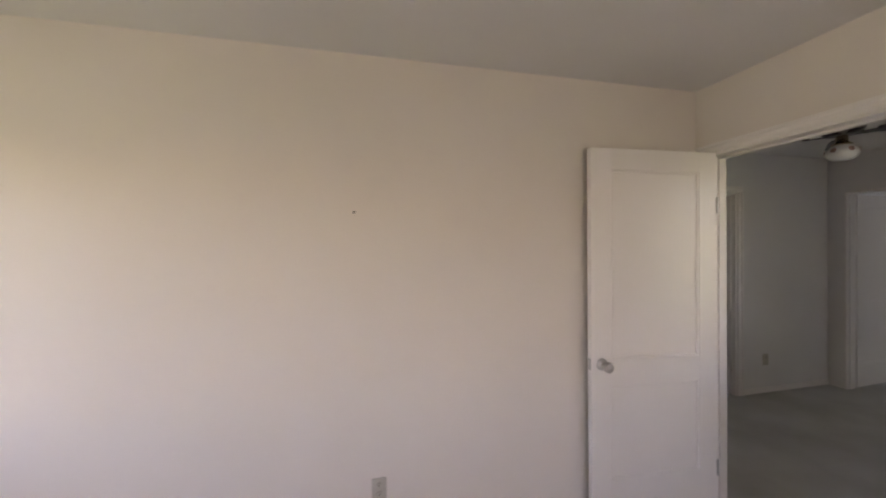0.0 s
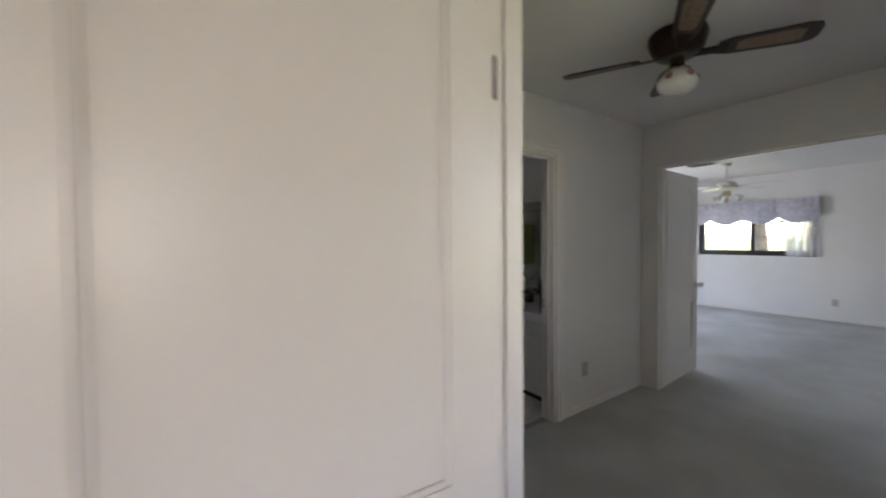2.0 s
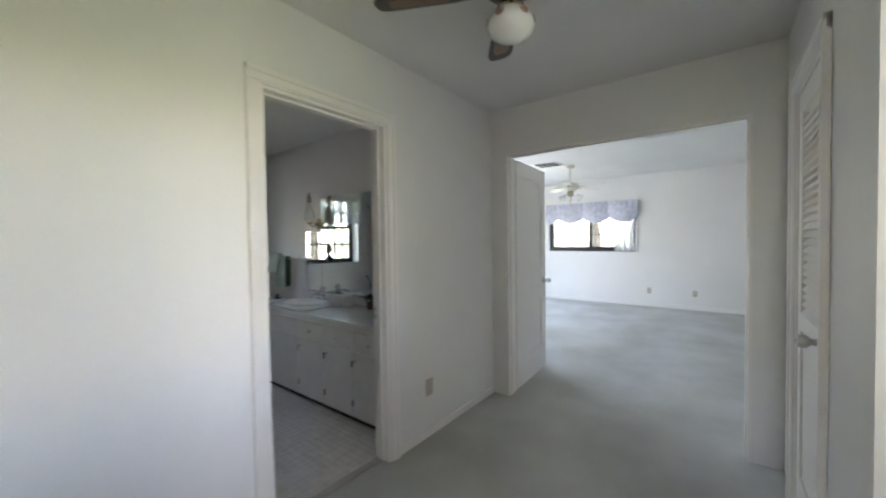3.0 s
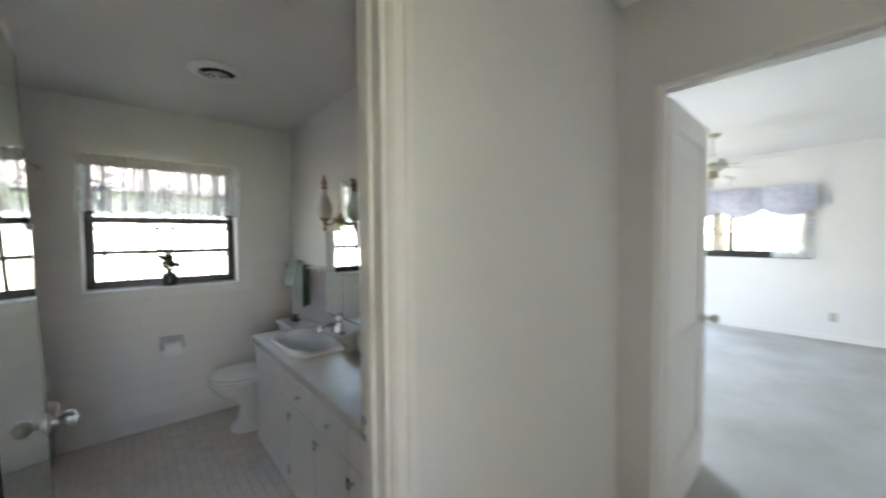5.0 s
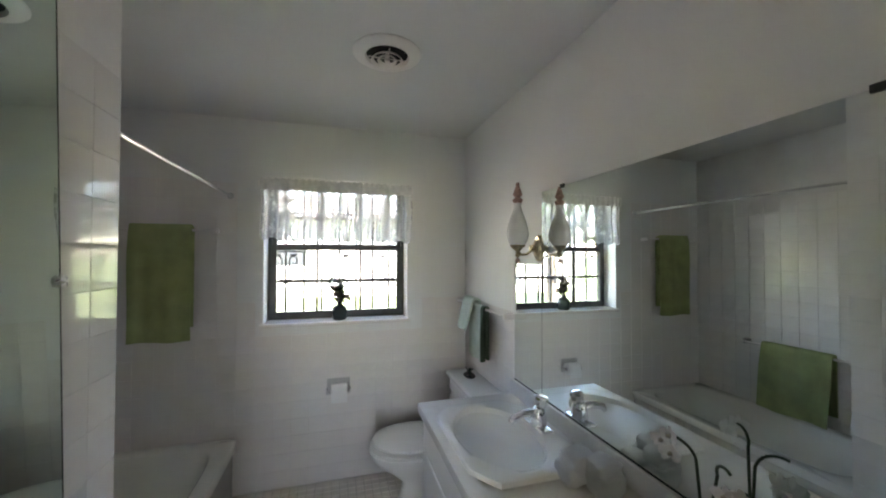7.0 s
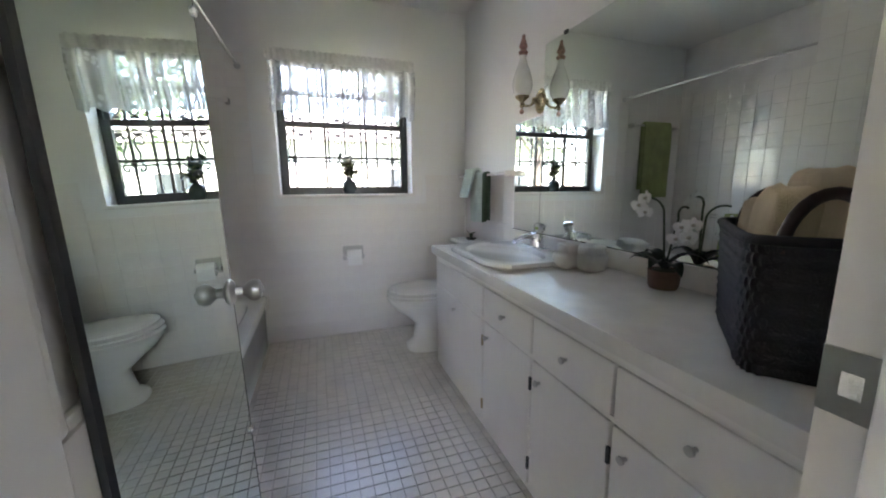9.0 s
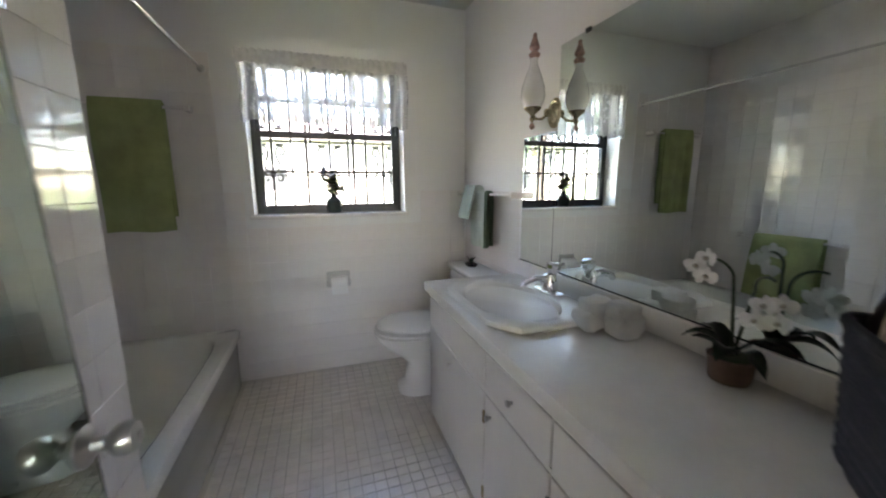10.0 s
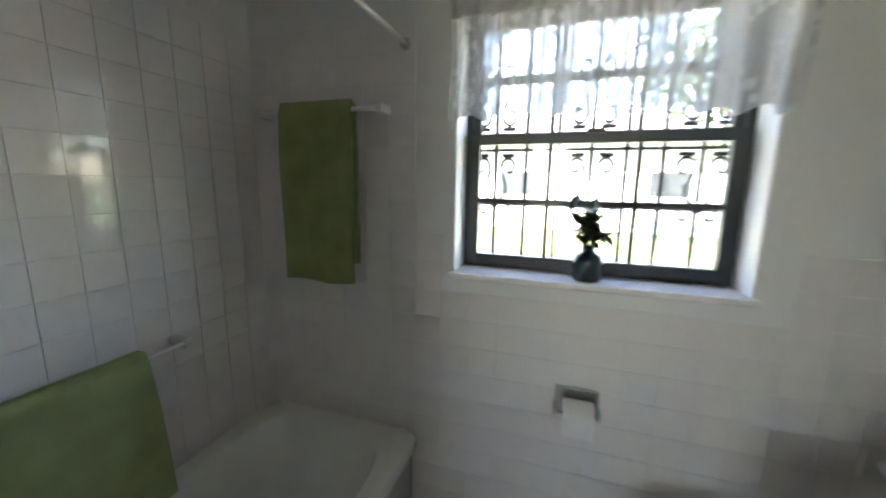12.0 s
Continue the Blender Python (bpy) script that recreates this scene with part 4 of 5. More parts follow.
def sconce():
    y, z = 3.82, 1.53
    th = thing("wall_sconce", (3.69, y, z), "one-arm brass sconce with a white teardrop globe and pink finials", "wall lamp")
    part("back_plate", lt([(0, 0), (0.050, 0), (0.050, 0.006), (0.040, 0.014), (0.034, 0.012), (0.028, 0.022), (0.016, 0.03), (0.012, 0.05), (0, 0.054)], 28, Matrix.Translation((3.6985, y, z)) @ Matrix.Rotation(radians(-90), 4, "Y") @ Matrix.Diagonal((1.25, 1, 1, 1))), BRASS, th, smooth=40)
    for gx, gy in ((3.582, y - 0.005),):
        arm = part("arm", tb([(3.66, y, z - 0.005), (3.63, (y + gy) / 2, z - 0.028), (3.60, gy, z - 0.03), (gx, gy, z - 0.012)], 0.006, 8), BRASS, th, smooth=60)
        T = Matrix.Translation((gx, gy, z))
        part("holder", lt([(0, -0.045), (0.008, -0.04), (0.012, -0.03), (0.007, -0.02), (0.012, -0.012), (0.034, 0.008), (0.036, 0.014), (0, 0.014)], 20, T), BRASS, arm, smooth=40)
        part("drop_finial", lt([(0, -0.075), (0.010, -0.068), (0.012, -0.058), (0.005, -0.046), (0, -0.044)], 14, T), PINK, arm, smooth=50)
        part("globe", lt([(0.030, 0.012), (0.044, 0.035), (0.050, 0.062), (0.046, 0.095), (0.034, 0.135), (0.020, 0.170), (0.014, 0.195), (0.016, 0.205), (0, 0.206)], 24, T), OPAL, arm, "white teardrop glass globe", smooth=60)
        part("top_finial", lt([(0, 0.205), (0.018, 0.207), (0.024, 0.220), (0.012, 0.232), (0.022, 0.245), (0.015, 0.265), (0.008, 0.285), (0.009, 0.295), (0, 0.305)], 14, T), PINK, arm, "pink finial", smooth=40)


sconce()


def towel_on_bar(name, label, along, a0, a1, fixed, out, zt, drop_f, drop_b, mats, bar=None, sway=0.0, r=0.016):
    """A folded towel over a bar. along: 0 for a bar along x, 1 along y; out: the way it stands off its wall."""
    th = thing(name, ((a0 + a1) / 2, fixed, zt) if along == 0 else (fixed, (a0 + a1) / 2, zt), label, "towel")

    def fn(u, v):
        a = a0 + (a1 - a0) * u
        s = v * (drop_f + drop_b + math.pi * r)
        w = 0.004 * math.sin(u * 9 + 2 * v) + 0.003 * math.sin(u * 21)
        if s < drop_b:
            o, z = -r, zt - drop_b + s
        elif s < drop_b + math.pi * r:
            q = (s - drop_b) / r
            o, z = -r * math.cos(q), zt + r * math.sin(q)
        else:
            f = s - drop_b - math.pi * r
            o, z = r + w * min(1, f * 6) + sway * f, zt - f + 0.004 * math.sin(u * 7) * min(1, f * 4)
            a += 0.006 * math.sin(f * 9) * (u - 0.5)
        p = fixed + out * o
        return (a, p, z) if along == 0 else (p, a, z)
    part("cloth", cloth(fn, 24, 44, 0.012), mats, th, smooth=70)
    return th


def towel_bar(name, along, a0, a1, fixed, wall_at, z, label, material):
    th = thing(name, ((a0 + a1) / 2, fixed, z) if along == 0 else (fixed, (a0 + a1) / 2, z), label, "towel bar")

    def P(a, b, c):
        return (a, b, c) if along == 0 else (b, a, c)
    part("bar", tb([P(a0, fixed, z), P(a1, fixed, z)], 0.0085, 10), material, th, smooth=60)
    for a in (a0, a1):
        lo, hi = sorted((fixed, wall_at))
        p0, p1 = P(a - 0.014, lo - 0.012 if lo == fixed else lo + 0.0005, z - 0.016), P(a + 0.014, hi + 0.012 if hi == fixed else hi - 0.0005, z + 0.016)
        part("post", bx(*p0, *p1, bev=0.006), TILE, th, "white ceramic post")


towel_bar("towel_bar", 0, 1.545, 2.07, 4.80, 4.863, 1.642, "ceramic towel bar on the end wall of the tub", TILE)
towel_on_bar("bath_towel", "folded olive-green bath towel hanging on a bar", 0, 1.652, 1.962, 4.80, -1, 1.645, 0.655, 0.58, GREEN)
towel_bar("towel_bar", 1, 3.70, 4.43, 1.515, 1.447, 0.83, "ceramic towel bar above the tub", TILE)
towel_on_bar("bath_towel", "olive-green bath towel draped over a low bar above the tub", 1, 3.88, 4.29, 1.515, 1, 0.835, 0.44, 0.38, GREEN, sway=0.14)
towel_bar("towel_bar", 1, 4.07, 4.80, 3.635, 3.693, 1.175, "ceramic towel bar above the toilet", TILE)
towel_on_bar("hand_towel", "pale green hand towel hanging over a bar", 1, 4.36, 4.56, 3.635, -1, 1.178, 0.32, 0.30, MINT)
towel_on_bar("hand_towel", "dark sage hand towel hanging on a bar", 1, 4.31, 4.352, 3.635, -1, 1.178, 0.31, 0.30, SAGE, r=0.02)
towel_on_bar("washcloth", "pale green washcloth folded over a hand towel", 1, 4.47, 4.63, 3.635, -1, 1.196, 0.17, 0.10, MINT, sway=0.25, r=0.034)


def paper_holder():
    th = thing("paper_holder", (2.78, 4.84, 0.62), "recessed chrome toilet paper holder with a white roll", "toilet paper holder")
    bm = bmesh.new()
    for q in ((2.728, 0.57, 2.737, 0.675), (2.866, 0.57, 2.875, 0.675), (2.737, 0.57, 2.866, 0.578), (2.737, 0.664, 2.866, 0.675)):
        box(bm, q[0], 4.853, q[1], q[2], 4.8655, q[3], bev=0.003)
    part("frame", bm, STEEL, th)
    part("back", bx(2.737, 4.8635, 0.578, 2.866, 4.866, 0.664), STEEL, th)
    part("spindle", tb([(2.735, 4.812, 0.605), (2.868, 4.812, 0.605)], 0.008), CHROME, th)
    for bxx in (2.729, 2.874):
        part("arm", bx(bxx - 0.005, 4.800, 0.592, bxx + 0.005, 4.856, 0.618, bev=0.003), STEEL, th)
    ro = thing("toilet_roll", (2.80, 4.838, 0.62), "white toilet paper roll", "toilet roll")
    part("roll", lt([(0.018, 0.05), (0.044, 0.05), (0.046, 0.047), (0.046, -0.047), (0.044, -0.05), (0.018, -0.05)], 28, Matrix.Translation((2.806, 4.812, 0.605)) @ Matrix.Rotation(radians(90), 4, "Y")), PAPER, ro, smooth=40)
    part("loose_sheet", bx(2.756, 4.7640, 0.545, 2.856, 4.7655, 0.605), PAPER, ro)


paper_holder()


def ceiling_vent():
    th = thing("ceiling_vent", (2.99, 3.865, 2.36), "round white ceiling vent with concentric rings, its shaded throat a dark disc", "ceiling vent")
    T = Matrix.Translation((2.99, 3.865, 2.361)) @ Matrix.Rotation(math.pi, 4, "X")
    part("flange", lt([(0.145, 0.0), (0.145, 0.004), (0.125, 0.016), (0.094, 0.018), (0.088, 0.006), (0.088, 0.001)], 40, T), TRIM, th, smooth=50)
    # no hole is cut: a near-black disc gives the throat's shade
    part("throat", lt([(0, 0.0015), (0.088, 0.0015), (0.088, 0.003), (0, 0.003)], 32, T), DARK, th)
    for r in (0.060, 0.034):
        part("ring", lt([(r, 0.022), (r + 0.008, 0.032), (r + 0.005, 0.033), (r - 0.003, 0.023), (r, 0.022)], 32, T), TRIM, th, smooth=60)
    for k in range(4):
        a = k * math.pi / 2
        bm = bmesh.new()
        box(bm, 0.006, -0.002, 0.020, 0.080, 0.002, 0.024, m=T @ Matrix.Rotation(a, 4, "Z"))
        part("spoke", bm, TRIM, th)
    part("hub", lt([(0, 0.004), (0.010, 0.004), (0.012, 0.034), (0, 0.036)], 14, T), TRIM, th)


ceiling_vent()

# ---- things on the counter ----
def puff(c, r, p, seed, amp, tilt=0.0, n=40, k=22):
    """A soft folded bundle: a rounded block with uneven sides and creases."""
    rot = Matrix.Rotation(tilt, 3, "X")
    rings = []
    for j in range(k + 1):
        b = -math.pi / 2 + math.pi * (0.02 + 0.96 * j / k)
        cb, sb = math.cos(b) ** (2 / p), math.copysign(abs(math.sin(b)) ** (2 / p), b)
        ring = []
        for i in range(n):
            a = 2 * math.pi * i / n
            q = Vector((cb * math.copysign(abs(math.cos(a)) ** (2 / p), math.cos(a)), cb * math.copysign(abs(math.sin(a)) ** (2 / p), math.sin(a)), sb))
            f = 1 + amp * noise.noise(q * 1.6 + Vector((seed, 0, 0))) + amp * 0.5 * noise.noise(q * 4.5 + Vector((0, seed, 0))) - amp * 0.35 * abs(math.sin(3.1 * q.z + seed)) ** 6
            ring.append(Vector(c) + rot @ Vector((q.x * r[0] * f, q.y * r[1] * f, q.z * r[2] * f)))
        rings.append(ring)
    bm = bmesh.new()
    loft(bm, rings)
    return bm


def rolled_cloths():
    th = thing("folded_towels", (3.56, 3.30, 0.769), "bundle of fluffy white folded washcloths on the counter", "towel")
    for c, r, s in (((3.535, 3.335, 0.803), (0.052, 0.048, 0.036), 1.0), ((3.585, 3.252, 0.803), (0.050, 0.045, 0.036), 3.3), ((3.540, 3.325, 0.846), (0.050, 0.044, 0.026), 6.1), ((3.582, 3.258, 0.848), (0.046, 0.042, 0.026), 8.4), ((3.622, 3.315, 0.804), (0.040, 0.048, 0.036), 11.7)):
        part("folded_cloth", puff(c, r, 4.2, s, 0.14), WHITET, th, smooth=70)


rolled_cloths()


def leaf_blade(bm, base, tip, width, sag, n=8):
    base, tip = Vector(base), Vector(tip)
    d = tip - base
    side = d.cross(Vector((0, 0, 1))).normalized()
    rows = []
    for i in range(n + 1):
        t = i / n
        c = base + d * t + Vector((0, 0, 4 * sag * t * (1 - t)))
        w = width * math.sin(math.pi * min(1, 0.12 + 0.88 * t)) ** 0.7 * (1 if t < 1 else 0.05)
        rows.append([bm.verts.new(c - side * w + Vector((0, 0, w * 0.35))), bm.verts.new(c - Vector((0, 0, 0.001))), bm.verts.new(c + side * w + Vector((0, 0, w * 0.35)))])
    for a, b in zip(rows, rows[1:]):
        bm.faces.new((a[0], a[1], b[1], b[0]))
        bm.faces.new((a[1], a[2], b[2], b[1]))
    bmesh.ops.solidify(bm, geom=bm.faces[:], thickness=0.002)


def orchid():
    cx, cy, z = 3.618, 2.965, 0.769
    r = random.Random(7)
    th = thing("potted_orchid", (cx, cy, z), "white orchid with dark leaves in a small terracotta pot", "potted plant")
    part("pot", lt([(0, 0), (0.040, 0), (0.044, 0.01), (0.047, 0.052), (0.049, 0.060), (0.043, 0.060), (0.040, 0.052), (0, 0.052)], 28, Matrix.Translation((cx, cy, z))), POT, th, smooth=40)
    part("moss", lt([(0.041, 0.052), (0.03, 0.062), (0, 0.066)], 18, Matrix.Translation((cx, cy, z))), STEM, th)
    for dx, dy, dz, sag in ((-0.06, 0.085, 0.085, 0.03), (-0.10, -0.03, 0.075, 0.03), (0.015, -0.13, 0.10, 0.04), (0.015, 0.09, 0.10, 0.03), (-0.05, -0.10, 0.06, 0.03), (-0.07, 0.05, 0.10, 0.01)):
        bm = bmesh.new()
        leaf_blade(bm, (cx, cy, z + 0.06), (cx + dx, cy + dy, z + dz), 0.022, sag)
        part("leaf", bm, LEAF, th, smooth=60)
    for sx, sy, top, fl in ((-0.01, 0.012, 0.27, ((-0.03, 0.085, 0.262), (-0.035, 0.055, 0.285), (-0.03, 0.06, 0.240))),
                            (0.015, -0.02, 0.245, ((-0.005, -0.055, 0.20), (-0.02, -0.09, 0.175), (-0.015, -0.045, 0.165), (0.0, -0.085, 0.21)))):
        s = -1 if sy < 0 else 1
        pts = [(cx + sx * t, cy + sy * t, z + 0.055 + (top - 0.075) * t) for t in (0, 0.25, 0.5, 0.75, 1.0)]
        for k in range(1, 9):
            a = math.pi * 0.62 * k / 8
            pts.append((cx + sx - 0.004 * k, cy + sy + s * 0.038 * (1 - math.cos(a)), z + top - 0.02 + 0.038 * math.sin(a)))
        part("stem", tb(pts, 0.0035, 7), STEM, th, smooth=60)
        for fx, fy, fz in fl:
            c = Vector((cx + fx, cy + fy, z + fz))
            face = Vector((-1, -0.35 + 0.5 * r.random(), 0.15 * r.random())).normalized()
            u = face.cross(Vector((0, 0, 1))).normalized()
            w = u.cross(face)
            bm = bmesh.new()
            for k, (ang, L, W) in enumerate(((90, 0.026, 0.0085), (215, 0.024, 0.008), (325, 0.024, 0.008), (12, 0.028, 0.0135), (168, 0.028, 0.0135))):
                a = radians(ang + r.uniform(-8, 8))
                d = math.cos(a) * u + math.sin(a) * w
                q = -math.sin(a) * u + math.cos(a) * w
                ring = [bm.verts.new(c + d * L * (0.5 - 0.5 * math.cos(t)) + q * W * math.sin(t) + face * (r.uniform(0.004, 0.012) * math.sin(t / 2) ** 2 + 0.001 * k)) for t in [2 * math.pi * i / 12 for i in range(12)]]
                bm.faces.new(ring)
            fo = part("flower", bm, PETAL, th, "white orchid flower")
            part("lip", lt([(0, 0), (0.006, 0.002), (0.004, 0.010), (0, 0.012)], 8, Matrix.Translation(c + face * 0.004) @ Vector((0, 0, 1)).rotation_difference(face).to_matrix().to_4x4()), IVORY, fo)


orchid()


def basket():
    """A flared tote of flat woven strips with two leather handles, holding towels."""
    x0, x1, y0, y1, z = 3.150, 3.560, 2.365, 2.555, 0.769
    th = thing("woven_basket", ((x0 + x1) / 2, (y0 + y1) / 2, z), "dark woven tote basket with leather handles on the counter", "basket")
    hgt, cx, cy = 0.236, (x0 + x1) / 2, (y0 + y1) / 2

    def ring(t, grow, n=44, rad=0.0):
        fx, fy = (x1 - x0) / 2 * (0.90 + 0.11 * t) + grow, (y1 - y0) / 2 * (0.88 + 0.13 * t) + grow
        out = []
        for i in range(n):
            a = 2 * math.pi * (i + 0.5) / n
            c, s = math.cos(a), math.sin(a)
            k = 1 + rad * (1 if i % 2 else -1)
            out.append(Vector((cx + fx * k * math.copysign(abs(c) ** 0.24, c), cy + fy * k * math.copysign(abs(s) ** 0.24, s), z + hgt * t)))
        return out
    bm = bmesh.new()
    loft(bm, [ring(0, 0), ring(0.5, 0.004), ring(1.0, 0.0), ring(1.0, -0.008), ring(0.1, -0.010)])
    part("body", bm, WICK, th, smooth=50)
    rows = 11
    for k in range(rows):
        bm = bmesh.new()
        t0, t1 = k / rows, (k + 0.9) / rows
        s = 0.016 * (1 if k % 2 else -1)
        a, b, c = ring(t0, 0.002, rad=s), ring((t0 + t1) / 2, 0.0045, rad=s), ring(t1, 0.002, rad=s)
        loft(bm, [a, b, c], caps=False)
        part("woven_strip", bm, WICK, th, smooth=60)
    bm = bmesh.new()
    tube(bm, ring(1.0, 0.002, 48) + [ring(1.0, 0.002, 48)[0]], 0.009, 8)
    part("rim", bm, WICK, th, smooth=60)
    turn = Matrix.Translation((3.462, 2.566, 0)) @ Matrix.Rotation(radians(40), 4, "Z") @ Matrix.Translation((-cx, -cy, 0))
    for xx in (x0 + 0.008, x1 - 0.008):
        pts = [(xx, cy + 0.055 * math.cos(a), z + hgt - 0.02 + 0.095 * math.sin(a)) for a in [math.pi * i / 14 for i in range(15)]]
        part("handle", tb(pts, 0.010, 10), LEATH, th, "dark brown leather handle", smooth=60)
    for k, (c, r, t) in enumerate((((3.270, 2.500, 0.985), (0.085, 0.036, 0.105), 0.10), ((3.33, 2.428, 1.005), (0.11, 0.034, 0.115), -0.08), ((3.45, 2.495, 0.97), (0.065, 0.034, 0.095), 0.05))):
        to = thing("folded_towel", (c[0], c[1], z + 0.02), "cream terry towel standing folded in the basket", "towel", group="towels in the basket")
        part("cloth", puff(c, r, 5.0, k * 3.1 + 0.7, 0.07, t), CREAM, to, smooth=70)
        to.matrix_basis = turn @ to.matrix_basis
    th.matrix_basis = turn @ th.matrix_basis


basket()


def vase():
    x, y, z = 2.805, 4.925, 1.0545
    th = thing("bud_vase", (x, y, z), "small dark vase with green sprigs on the window sill", "vase")
    part("jar", lt([(0, 0), (0.042, 0), (0.050, 0.012), (0.053, 0.066), (0.044, 0.088), (0.022, 0.100), (0.018, 0.110), (0.024, 0.122), (0.018, 0.122), (0.014, 0.104), (0, 0.100)], 24, Matrix.Translation((x, y, z))), VASE, th, smooth=45)
    r = random.Random(4)
    for k in range(15):
        a = k * 0.9
        e = Vector((x + 0.070 * math.cos(a) * r.uniform(0.2, 1.1), y + 0.035 * math.sin(a), z + 0.15 + 0.10 * r.random()))
        sp = part("sprig", tb([(x, y, z + 0.10), ((x + e.x) / 2, y, z + 0.14), e], 0.0022, 5), STEM, th)
        for j in range(7):
            c = Vector((x, y, z + 0.12)).lerp(e, 0.25 + 0.12 * j)
            d = Vector((r.gauss(0, 1), r.gauss(0, 0.6), r.gauss(0.3, 0.6))).normalized() * r.uniform(0.036, 0.055)
            bm = bmesh.new()
            leaf_blade(bm, c, c + d, 0.019, 0.004, 4)
            part("leaf", bm, FOL if j % 4 == 0 else LEAF, sp)


vase()


def tank_ornament():
    x, y, z = 3.60, 4.50, 0.726
    th = thing("soap_dish_ornament", (x, y, z), "small dark leafy ornament on the toilet tank", "ornament")
    part("dish", lt([(0, 0), (0.035, 0), (0.045, 0.012), (0.040, 0.016), (0, 0.008)], 20, Matrix.Translation((x, y, z)) @ Matrix.Diagonal((0.8, 1.3, 1, 1))), VASE, th, smooth=50)
    r = random.Random(9)
    for k in range(7):
        bm = bmesh.new()
        a = k * 0.9
        leaf_blade(bm, (x, y, z + 0.01), (x + 0.03 * math.cos(a), y + 0.04 * math.sin(a), z + 0.035 + 0.03 * r.random()), 0.009, 0.01, 5)
        part("leaf", bm, LEAF, th)


tank_ornament()

# ---- outlets, nail ----
def outlet(at, nrm, label):
    th = thing("wall_outlet", at, label, "outlet", group="wall outlets")
    m = Matrix.Translation(at) @ Vector((0, 0, 1)).rotation_difference(Vector(nrm)).to_matrix().to_4x4()
    flat = abs(nrm[0]) > 0.5
    w, h = (0.058, 0.036) if flat else (0.036, 0.058)
    part("plate", bx(-w, -h, 0, w, h, 0.006, bev=0.002, m=m), IVORY, th)
    for s in (-1, 1):
        o = (s * 0.022, 0) if flat else (0, s * 0.022)
        so = part("socket", lt([(0, 0.006), (0.016, 0.006), (0.015, 0.009), (0, 0.009)], 16, m @ Matrix.Translation((*o, 0))), IVORY, th)
        for q in (-0.006, 0.006):
            a = (0.004, 0.0012) if flat else (0.0012, 0.004)
            oo = (o[0], q) if flat else (q, o[1])
            part("slot", bx(oo[0] - a[0], oo[1] - a[1], 0.0088, oo[0] + a[0], oo[1] + a[1], 0.0096, m=m), DARK, so)


outlet((3.44, 2.195, 0.338), (0, -1, 0), "small ivory wall outlet above the carpet")
outlet((-0.56, 1.124, 0.33), (0, -1, 0), "small ivory wall outlet above the carpet")
outlet((9.6, 0.98, 0.30), (-1, 0, 0), "small ivory wall outlet in the far bedroom")
outlet((9.6, 1.72, 0.31), (-1, 0, 0), "small ivory cable plate in the far bedroom")
th = thing("wall_nail", (-0.668, 1.12, 1.688), "small dark nail standing out of the wall", "nail")
part("shaft", tb([(-0.668, 1.126, 1.688), (-0.668, 1.100, 1.693)], 0.0022, 6), DARK, th)
part("head", lt([(0, 0), (0.006, 0), (0.005, 0.003), (0, 0.003)], 10, Matrix.Translation((-0.668, 1.101, 1.693)) @ Matrix.Rotation(radians(90), 4, "X")), DARK, th)


